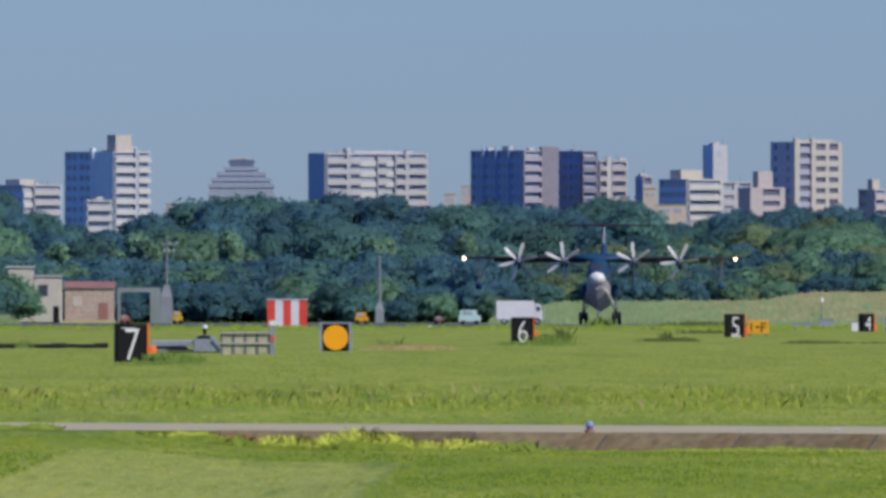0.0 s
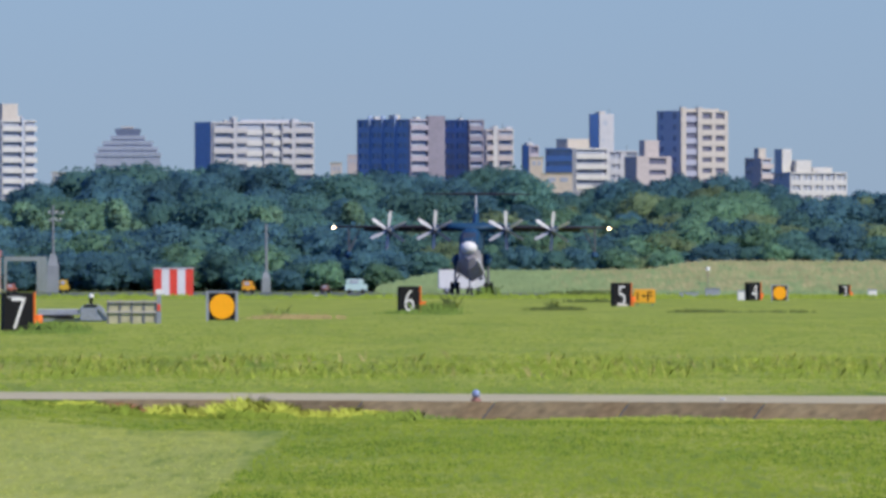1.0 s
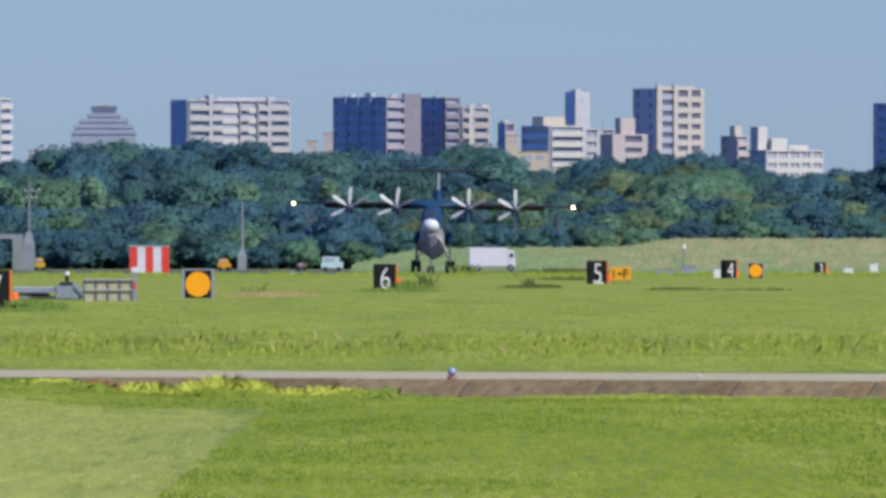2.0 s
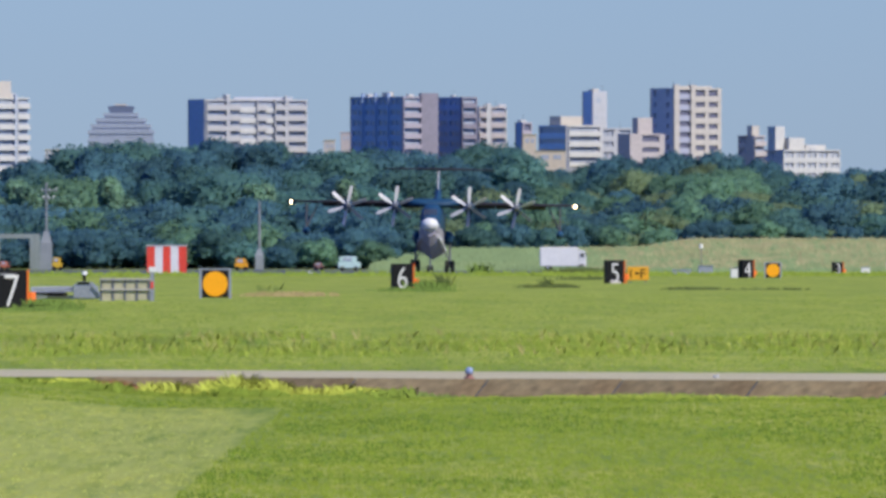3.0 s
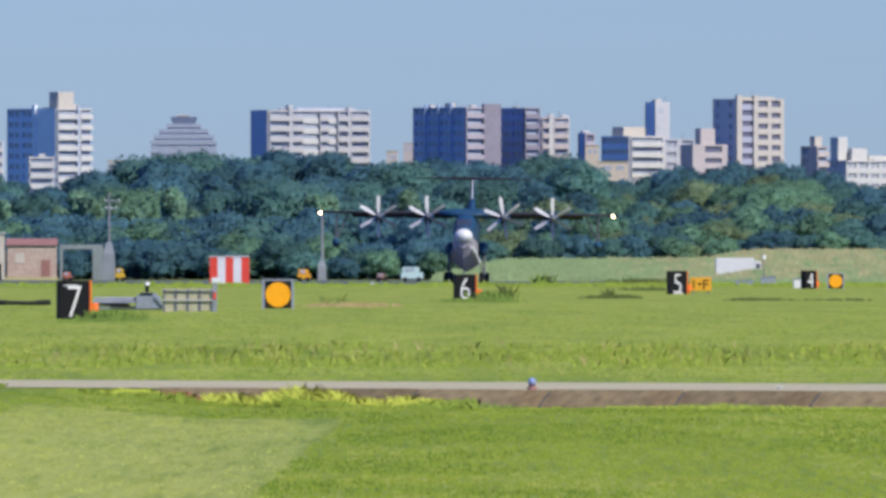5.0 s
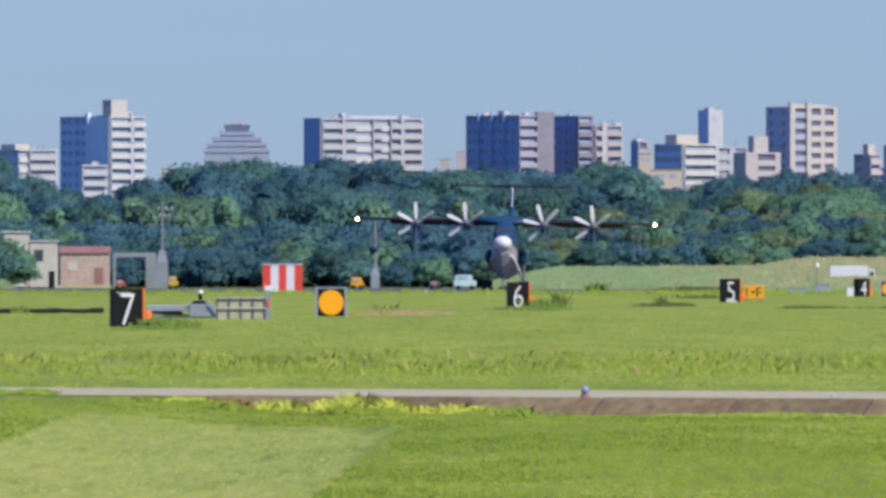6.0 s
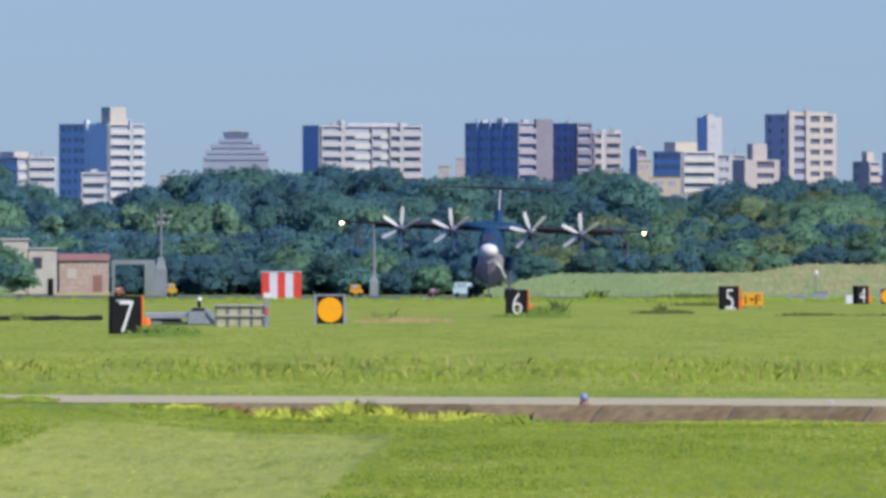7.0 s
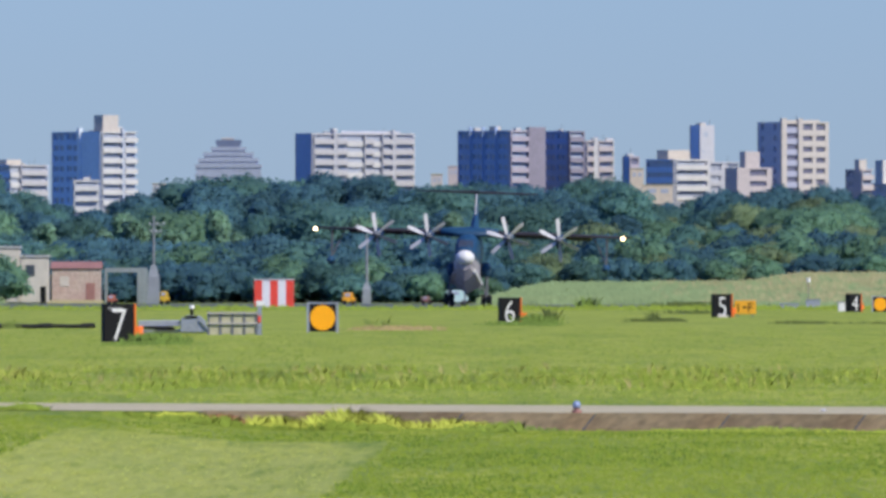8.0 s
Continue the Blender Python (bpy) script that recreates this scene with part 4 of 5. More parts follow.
def disc_sign(x, d, s):
    t = thing("disc_sign", pose(x, d, ground_z(x, d)), "amber disc on a black square panel in a grey frame", "sign", "disc signs")
    w = s * 1.06
    part("panel", boxes((-w / 2 + 0.09, w / 2 - 0.09, 0.02, 0.1, 0.05, s - 0.02)), M_BLACK, t)
    b = bmesh.new()
    rod(b, (0, -0.02, s / 2 + 0.02), (0, 0.017, s / 2 + 0.02), s * 0.435, n=40)
    part("disc", solid(b), M_YELLOW, t, "amber disc")
    for q in ((-w / 2 - 0.03, -w / 2 + 0.087, 0, 0.16, -0.1, s), (w / 2 - 0.087, w / 2 + 0.03, 0, 0.16, -0.1, s)):
        part("post", boxes(q), M_GREY, t)
    part("top_rail", boxes((-w / 2 - 0.03, w / 2 + 0.03, 0, 0.16, s + 0.003, s + 0.07)), M_GREY, t)


disc_sign(-4.959, 830, 1.331)
disc_sign(39.85, 1590, 1.35)


def guidance_sign():
    x, d = 23.162, 1320
    t = thing("guidance_sign", pose(x, d, ground_z(x, d)), "yellow airfield guidance sign with dark letter", "sign")
    w, h = 1.577, 0.996
    part("cabinet", solid(boxes((-w / 2, w / 2, 0, 0.3, 0.22, 0.22 + h)), bevel=0.03), M_SIGNY, t)
    me = text_mesh("F", h * 1.0)
    me.materials.append(M_BLACK)
    share("letter", me, t, Matrix.Translation((w * 0.22, -0.01, 0.22 + h * 0.14)) @ Matrix.Rotation(radians(90), 4, "X"))
    part("letter_bar", boxes((-w * 0.12, w * 0.05, -0.012, -0.003, 0.2 + h * 0.45, 0.2 + h * 0.6)), M_BLACK, t)
    part("letter_bar", boxes((-w * 0.36, -w * 0.3, -0.012, -0.003, 0.2 + h * 0.2, 0.2 + h * 0.8)), M_BLACK, t)
    for k in (-0.35, 0.35):
        part("leg", boxes((w * k - 0.04, w * k + 0.04, 0.1, 0.2, -0.1, 0.219)), M_STEELD, t)


guidance_sign()


def loft_plate(x0, z0, x1, z1):
    """A thick slanting plate."""
    bm = bmesh.new()
    loft(bm, [[(x0, y, z0), (x1, y, z1), (x1, y, z1 - 0.1), (x0 - 0.06, y, z0 - 0.1)] for y in (-0.1, 0.3)])
    return solid(bm)


M_SCREEN = mat("sun_bleached_screen", (0.45, 0.42, 0.28), 0.85, 1.0, 0.15)


def barrier_trailer():
    """The winch trailer and its steel fence beside the first marker."""
    d = 800
    s = d / 31800
    gx = -12.981
    t = thing("winch_trailer", pose(gx, d, ground_z(gx, d)), "low grey steel trailer with drawbar and domed winch housing", "trailer")
    for k in range(3):
        b = bmesh.new()
        rod(b, (0, 0.1 * k, (15 + 4 * k) * s), (74 * s, 0.2 * k, (16.5 + 3.5 * k) * s), 0.045)
        part("drawbar", solid(b), M_GREY, t)
    b = bmesh.new()
    rod(b, (6 * s, -0.15, 13 * s), (58 * s, -0.15, 11 * s), 0.05, 0.09)
    rod(b, (58 * s, -0.15, 11 * s), (64 * s, -0.15, 10 * s), 0.1, 0.05)
    part("tow_arm", solid(b), M_BLACK, t, "dark tow arm")
    part("bed", solid(boxes((0, 120 * s, 0.3, 1.6, 3 * s, 9 * s)), bevel=0.02), M_GREY, t)
    part("ramp", boxes((30 * s, 64 * s, 0.1, 1.2, 6 * s, 9.5 * s)), M_STEELD, t)
    h = bmesh.new()
    loft(h, [[(74 * s, y, 4 * s), (122 * s, y, 4 * s), (118 * s, y, 24 * s), (108 * s, y, 33 * s), (86 * s, y, 34 * s), (75 * s, y, 28 * s)] for y in (0.0, 1.5)])
    part("winch_housing", solid(h, bevel=0.03), M_GREY, t, "blue-grey domed housing")
    # black plate on the closed housing paints the dark inside of the opening
    part("hatch", solid(boxes((82 * s, 104 * s, -0.05, -0.003, 29 * s, 33 * s)), bevel=0.01), M_BLACK, t, "dark open hatch")
    part("brace", loft_plate(110 * s, 29 * s, 126 * s, 8 * s), M_GREY, t)
    b = bmesh.new()
    rod(b, (94 * s, 0.7, 34 * s), (94 * s, 0.7, 46 * s), 0.08)
    part("beacon_post", solid(b), M_BLACK, t)
    b = bmesh.new()
    rod(b, (94 * s, 0.7, 46 * s), (94 * s, 0.7, 52 * s), 0.13, 0.1, n=12)
    part("beacon", solid(b), M_WHITE, t)
    f = thing("steel_fence", pose(-9.8, 795, 0), "pale post-and-rail barrier with dark posts", "fence")
    w = 84 * s
    for z in (38, 20):
        part("rail", boxes((-0.05, w + 0.05, -0.15, -0.09, (z - 0.6) * s, (z + 1.6) * s)), M_CREAM, f, "pale top rail")
        part("rail", boxes((-0.05, w + 0.05, -0.14, -0.09, (z - 2.4) * s, (z - 0.7) * s)), M_STEELD, f)
    for k in range(5):
        x = w * k / 4
        part("post", boxes((x - 0.055, x + 0.055, -0.085, -0.025, -0.1, 41 * s)), M_STEELD, f)
        if k < 4:
            part("panel", boxes((x + 0.045, x + w / 4 - 0.045, -0.05, -0.02, 21 * s, 37 * s)), M_SCREEN, f)
            part("panel", boxes((x + 0.045, x + w / 4 - 0.045, -0.05, -0.02, (2 if k % 2 else -1) * s, 17 * s)), M_SCREEN, f)
    part("end_post", boxes((w + 0.06, w + 0.24, -0.05, 0.12, -0.1, 50 * s)), M_GREY, f)
    part("end_cap", solid(boxes((w - 0.02, w + 0.34, -0.1, 0.2, 50 * s, 60 * s)), bevel=0.03), M_WHITE, f)
    part("reflector", boxes((w + 0.08, w + 0.2, -0.09, -0.053, 22 * s, 34 * s)), M_RED, f)
    # long low dark pipe in the grass
    p = thing("drain_pipe", pose(-27.566, 900, 0), "long low dark pipe lying in the grass", "pipe")
    for k in range(15):
        b = bmesh.new()
        rod(b, (k * 0.72, 0, 0.13 + 0.02 * math.sin(k * 2.3)), (k * 0.72 + 0.715, 0, 0.13 + 0.02 * math.sin(k * 2.3 + 1)), 0.115 + 0.02 * math.sin(k * 1.9))
        part("pipe_length", solid(b), M_TYRE, p)


barrier_trailer()


def edge_lamp(x, y, z, label):
    t = thing("taxiway_lamp", pose(x, y, z), label, "lamp", "taxiway lamps")
    b = bmesh.new()
    rod(b, (0, 0, 0), (0, 0, 0.05), 0.09, n=14)
    rod(b, (0, 0, 0.05), (0, 0, 0.09), 0.05, n=14)
    part("base", solid(b), M_RUST, t, "reddish base")
    b = bmesh.new()
    loft(b, [[(r * math.cos(k * math.pi / 8), r * math.sin(k * math.pi / 8), zz) for k in range(16)] for r, zz in ((0.07, 0.09), (0.075, 0.14), (0.06, 0.19), (0.025, 0.215))])
    part("dome", solid(b, True), M_BLUEGL, t, "blue glass dome")


edge_lamp(2.647, 324.5, 0.014, "small blue taxiway edge lamp on a red base")



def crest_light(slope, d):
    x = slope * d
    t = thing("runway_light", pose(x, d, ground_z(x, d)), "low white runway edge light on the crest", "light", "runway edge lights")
    part("base", solid(boxes((-0.3, 0.3, -0.15, 0.15, -0.05, 0.2)), bevel=0.04), M_WHITE, t)
    b = bmesh.new()
    rod(b, (0, 0, 0.2), (0, 0, 0.36), 0.13, 0.09, n=12)
    part("lens", solid(b), M_GREY, t)


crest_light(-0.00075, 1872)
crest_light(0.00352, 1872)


def reflector(x, y):
    t = thing("edge_reflector", pose(x, y, 0.013), "small white reflector stud on the taxiway", "reflector")
    part("stud", solid(boxes((-0.05, 0.05, -0.05, 0.05, 0, 0.045)), bevel=0.012), M_WHITE, t)
    part("lens", boxes((-0.03, 0.03, -0.058, -0.052, 0.012, 0.035)), M_GREY, t)


reflector(7.18, 328.0)


def far_clutter():
    """Low cabinets and masts in the grass beyond the fourth marker."""
    for px, d, w, h, lab in ((1420, 1800, 34, 9, "low grey approach-light plinth"), (1462, 1800, 26, 16, "low grey cabinet in the grass"), (1514, 1640, 16, 16, "small white equipment cabinet"), (1745, 2000, 16, 12, "pale low cabinet in the grass"), (1790, 2000, 14, 20, "small white cabinet in the far grass")):
        s = d / 31800
        x = (px - 784) * s
        t = thing("equipment_cabinet", pose(x, d, ground_z(x, d)), lab, "cabinet")
        part("body", solid(boxes((-w * s / 2, w * s / 2, 0, 0.6, -0.1, h * s)), bevel=0.05), M_GREY if "grey" in lab else M_WHITE, t)
        part("lid", solid(boxes((-w * s / 2 - 0.04, w * s / 2 + 0.04, -0.04, 0.64, h * s + 0.003, h * s + 0.08)), bevel=0.02), M_GREY, t)
    x, d = 44.245, 2100
    t = thing("wind_mast", pose(x, d, ground_z(x, d)), "thin mast with a white lamp head", "mast")
    b = bmesh.new()
    rod(b, (0, 0, -0.1), (0, 0, 2.9), 0.06, 0.04)
    part("pole", solid(b), M_STEELD, t)
    b = bmesh.new()
    rod(b, (0, 0, 2.9), (0, 0, 3.4), 0.25, 0.2, n=12)
    part("lamp_head", solid(b), M_WHITE, t)


far_clutter()

# ---- trees and grass ----
RNG = np.random.default_rng(7)


def sphere_net(level):
    ball = bmesh.new()
    bmesh.ops.create_icosphere(ball, subdivisions=level, radius=1.0)
    dirs = np.array([v.co for v in ball.verts])
    tris = [[v.index for v in f.verts] for f in ball.faces]
    ball.free()
    return dirs, tris


NET, COARSE_NET = sphere_net(2), sphere_net(1)


def crown_mesh(lobes, leaves, size, seed):
    """A crown of boughs (centre, radii): a dim inner mass under a loose shell of small leaf sprays."""
    dirs, tris = NET if leaves > 4000 else COARSE_NET
    verts, faces, bend = [], [], []
    cs, rs = np.array([l[0] for l in lobes]), np.array([l[1] for l in lobes])

    def buried(p, own, deep):
        q = (((p[:, None, :] - cs[None]) / rs[None]) ** 2).sum(axis=2)
        q[:, own] = 9
        return q.min(axis=1) < deep

    def soft(v):
        out = 0.5 * v + RNG.normal(size=v.shape) * 0.22 + np.array((0, 0, 0.5))
        return out / np.linalg.norm(out, axis=1)[:, None]

    def swell(v, own):
        return np.array([1 + 0.18 * noise.noise(Vector(d) * 1.8 + Vector((seed, own, 0))) + 0.12 * noise.noise(Vector(d) * 4.5 + Vector((own, seed, 3))) for d in v])[:, None]

    area = (rs[:, 0] * rs[:, 2]) / (rs[:, 0] * rs[:, 2]).sum()
    for own in range(len(cs)):
        c, r = cs[own], rs[own]
        p = c + dirs * r * swell(dirs, own) * 0.83
        inside = buried(p, own, 0.6)
        i = len(verts)
        verts += [tuple(q) for q in p]
        bend += [tuple(q) for q in soft(dirs)]
        faces += [tuple(i + k for k in f) for f in tris if not all(inside[k] for k in f)]
        n = int(leaves * area[own] * 1.5)
        v = RNG.normal(size=(n * 2, 3))
        v /= np.linalg.norm(v, axis=1)[:, None]
        v = v[v[:, 2] > -0.6][:n]
        p = c + v * r * swell(v, own) * (0.83 + 0.32 * RNG.random(len(v)))[:, None]
        keep = ~buried(p, own, 0.62)
        p, v = p[keep], v[keep]
        nrm = 0.45 * v + RNG.normal(size=v.shape) * 0.55 + np.array((0, 0, 0.3))
        nrm /= np.linalg.norm(nrm, axis=1)[:, None]
        u = np.cross(nrm, RNG.normal(size=v.shape))
        u /= np.linalg.norm(u, axis=1)[:, None] + 1e-6
        w = np.cross(nrm, u)
        k = (size * (0.6 + 0.8 * RNG.random(len(v))))[:, None]
        tri = np.stack([p - u * k - w * k * 0.5, p + u * k - w * k * 0.5, p + w * k * 1.1], axis=1).reshape(-1, 3)
        i = len(verts)
        verts += [tuple(q) for q in tri]
        bend += [tuple(q) for q in np.repeat(soft(v), 3, axis=0)]
        faces += [(i + 3 * q, i + 3 * q + 1, i + 3 * q + 2) for q in range(len(v))]
    me = bpy.data.meshes.new("crown")
    me.from_pydata(verts, [], faces)
    for f in me.polygons:
        f.use_smooth = True
    me.normals_split_custom_set_from_vertices(bend)      # sprays shade as the rounded mass they form
    return me


TREE_FORMS = {  # height, spread, foot of the crown as a share of the height, boughs, leaf sprays
    "round": (11.0, 4.6, 0.06, 22, 5000), "tall": (13.5, 3.7, 0.08, 24, 4900), "wide": (9.5, 5.6, 0.06, 26, 5300),
    "plume": (11.0, 1.5, 0.2, 9, 2200), "bush": (4.2, 3.0, 0.02, 13, 2100)}


def make_tree(kind, material, label):
    height, spread, foot, boughs, leaves = TREE_FORMS[kind]
    t = thing("tree" if kind != "bush" else "bush", pose(0, -500, 0), label, "tree" if kind != "bush" else "bush")
    bm = bmesh.new()
    th = height * 0.3
    rod(bm, (0, 0, -1.5), (0.1, 0, th), 0.32, 0.2)
    low, mid = height * foot, height * (foot + 1) / 2
    half = (height - low) / 2
    lobes = [((0, 0, mid), (spread * 0.62, spread * 0.62, half * 0.72))]
    for k in range(boughs):
        q = 0.92 - 1.75 * (k + 0.5) / boughs                    # from the top down, in a turning spiral
        a = k * 2.4 + RNG.normal() * 0.35
        e = math.sqrt(max(0.0, 1 - q * q)) * (0.55 + 0.15 * RNG.random()) * (1.0 if q > -0.3 else 1.06)
        c = (math.cos(a) * e * spread, math.sin(a) * e * spread, mid + q * half * 0.74)
        r = spread * (0.32 + 0.15 * RNG.random()) if kind != "plume" else spread * (0.42 + 0.2 * RNG.random())
        lobes.append((c, (r * (1 + 0.25 * RNG.random()), r * (1 + 0.25 * RNG.random()), r * (0.72 + 0.2 * RNG.random()) * (2.0 if kind == "plume" else 1.0))))
        if k % 3 == 0:
            rod(bm, (0.1, 0, th * 0.85), c, 0.12, 0.04, n=6)
    part("trunk", solid(bm), M_BARK, t)
    me = crown_mesh(lobes, leaves, 0.23 if kind != "bush" else 0.165, len(label) + height)
    me.materials.append(material)
    c = new("crown", me)
    c.parent = t
    return t, height


def plant_wood():
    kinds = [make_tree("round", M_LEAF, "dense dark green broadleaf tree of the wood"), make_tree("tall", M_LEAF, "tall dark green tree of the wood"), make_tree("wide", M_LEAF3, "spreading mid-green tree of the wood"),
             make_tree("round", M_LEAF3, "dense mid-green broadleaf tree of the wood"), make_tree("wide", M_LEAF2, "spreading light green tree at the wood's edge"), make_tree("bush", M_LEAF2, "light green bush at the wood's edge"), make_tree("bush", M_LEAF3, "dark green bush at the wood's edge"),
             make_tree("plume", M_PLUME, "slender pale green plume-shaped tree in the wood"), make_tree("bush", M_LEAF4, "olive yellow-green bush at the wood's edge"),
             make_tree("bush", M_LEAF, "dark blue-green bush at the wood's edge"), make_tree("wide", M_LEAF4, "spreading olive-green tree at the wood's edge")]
    used = set()

    def put(i, x, y, z, s, slim=1.0):
        ob, h = kinds[i]
        m = Matrix.Translation((x, y, z)) @ Matrix.Rotation(RNG.random() * 6.28, 4, "Z")
        if i in used:
            c = copy_thing(ob, m)
        else:
            used.add(i)
            ob.matrix_basis = m
            c = ob
        c.scale = (s * slim * (1.05 + 0.3 * RNG.random()), s * slim * 1.15, s * (0.92 + 0.18 * RNG.random()))

    rows = [(3230, 7.0), (3150, 8.0), (3040, 8.5), (2940, 8.5), (2840, 8.5), (2750, 8.0), (2670, 7.5), (2600, 7.0)]
    for r, (d, gap) in enumerate(rows):
        lo, hi = -0.038 * d, 0.040 * d
        x = lo + RNG.random() * gap
        while x < hi:
            y = d + RNG.normal() * 12
            g = ground_z(x, y)
            xx = x * 3200 / y
            open_right = xx > 39.849
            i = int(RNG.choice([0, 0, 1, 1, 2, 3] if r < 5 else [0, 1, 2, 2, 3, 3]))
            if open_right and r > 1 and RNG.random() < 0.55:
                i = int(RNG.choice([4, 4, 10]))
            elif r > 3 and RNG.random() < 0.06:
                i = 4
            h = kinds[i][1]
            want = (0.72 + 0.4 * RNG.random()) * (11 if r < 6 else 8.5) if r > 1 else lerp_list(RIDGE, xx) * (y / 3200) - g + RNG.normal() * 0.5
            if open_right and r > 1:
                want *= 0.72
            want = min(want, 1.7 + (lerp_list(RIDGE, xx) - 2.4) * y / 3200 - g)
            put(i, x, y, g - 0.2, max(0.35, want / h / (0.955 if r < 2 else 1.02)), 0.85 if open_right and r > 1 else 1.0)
            x += gap * (0.7 + 0.6 * RNG.random()) * (0.72 if open_right else 1.0)
    # the edge of the wood, stepping up from low bushes to the trees
    for d, step, low, more in ((2527, 2.6, 0.75, 0.55), (2541, 2.9, 1.15, 0.6), (2556, 3.2, 1.5, 0.6)):
        x = -0.038 * d
        while x < 0.04 * d:
            y = d + RNG.normal() * 4
            i = int(RNG.choice([5, 6, 6, 9, 9, 9] if x < 12 else [5, 6, 6, 8, 9]))
            put(i, x, y, ground_z(x, y) - 0.1, (low + more * RNG.random()) * (0.8 if x > 30 else 1.0))
            x += step * (0.75 + 0.6 * RNG.random())
    # pale plumes among the dark crowns
    for x in (-78, -71, -67.5, -57, -48.5, -45.5, -44, -38, -31.5, -28.5, -10.5, -8.5, 3.5):
        y = 2660 + RNG.normal() * 12
        put(7, x * y / 2660, y, ground_z(x, y) - 0.2 + 2.0 * RNG.random(), 0.8 + 0.25 * RNG.random())
    # dark trees standing forward of the wood
    for px in (72.604, 75.302, 78.327, 81.843, 85.522):
        g = ground_z(px, 2600)
        put(int(RNG.integers(0, 2)), px, 2600, g - 0.2, (13.029 + RNG.normal() * 0.5 - g) / 11.5)
    # dark trees standing up from the ridge before the town
    for x, z in ((51.2, 18.3), (53.6, 18.7), (61.8, 18.9), (64.3, 18.9), (69.3, 18.5), (72.2, 18.2), (78.5, 17.6)):
        x, top, y = x * 3140 / 3200, 2.4 + (z - 2.4) * 3140 / 3200, 3140
        g = ground_z(x, y)
        put(0, x, y, g - 0.2, (top - g) / 11.0 / 0.96, 0.8)
    # round bush before the old buildings
    for px in (-63.225, -61.077, -65.527):
        put(6, px, 2440, -0.75, 1.25)
        put(5, px + 1.5, 2444, -0.75, 1.5)


plant_wood()


def grass_patch(name, label, material, count, spot, height, width, blades=4, lean=0.5):
    """Tufts of blades as one mass; spot() gives each tuft's place and size."""
    verts, faces = [], []
    for k in range(count):
        x, y, s = spot()
        z = ground_z(x, y)
        for j in range(blades):
            a = (RNG.random() - 0.5) * 2.6
            h = height * s * (0.5 + 0.7 * RNG.random())
            ox, oy = RNG.normal() * width * 2.2 * s, RNG.normal() * width * 2 * s
            dx, dy = math.cos(a), math.sin(a) * 0.5
            lx = RNG.normal() * lean * h * 0.6
            i = len(verts)
            verts += [(x + ox - width * s * dx, y + oy - width * s * dy, z - 0.01), (x + ox + width * s * dx, y + oy + width * s * dy, z - 0.01), (x + ox + lx * 0.4 + width * 0.7 * s * dx, y + oy, z + h * 0.6), (x + ox + lx, y + oy, z + h)]
            faces += [(i, i + 1, i + 2), (i, i + 2, i + 3)]
    me = bpy.data.meshes.new(name)
    me.from_pydata(verts, [], faces)
    for f in me.polygons:
        f.use_smooth = True
    me.normals_split_custom_set_from_vertices([(0.1, -0.35, 0.93)] * len(verts))      # lit like the sward they belong to
    me.materials.append(material)
    return tagged(new(name, me), label, "grass", kind="stuff")


def spread(d0, d1, power=1.0, clump=0.0, seed=0.0, size=(0.7, 1.3), left=-0.036, right=0.036):
    def spot():
        while True:
            y = d0 + (d1 - d0) * RNG.random() ** power
            x = y * (left + (right - left) * RNG.random())
            if clump and noise.noise(Vector((x * 0.35 + seed, y * 0.06, seed))) < clump - 0.5 + RNG.normal() * 0.05:
                continue
            return x, y, size[0] + (size[1] - size[0]) * RNG.random()
    return spot


def kerb(s0, s1, x0, x1, clump, swing=1.1):
    """Places along the slab edge, s from it towards the low ground."""
    def spot():
        while True:
            x = x0 + (x1 - x0) * RNG.random()
            lush = noise.noise(Vector((x * 0.8 + 3, 1.7, 0.4))) + 0.5 * noise.noise(Vector((x * 2.6, 4.7, 0.4)))
            if lush < clump - 0.5 + RNG.normal() * 0.08:
                continue
            return x, 326 - 0.7 * x + s0 + (s1 - s0) * RNG.random(), (0.55 + 0.7 * RNG.random()) * min(1.5, max(0.45, 0.9 + swing * lush))
    return spot


def uncut(inner):
    """Leaves out the mown swath."""
    def spot():
        while True:
            x, y, s = inner()
            if not (-6.0 < x < -1.4 + 0.0088 * (y - 214) and y < 300):
                return x, y, s
    return spot


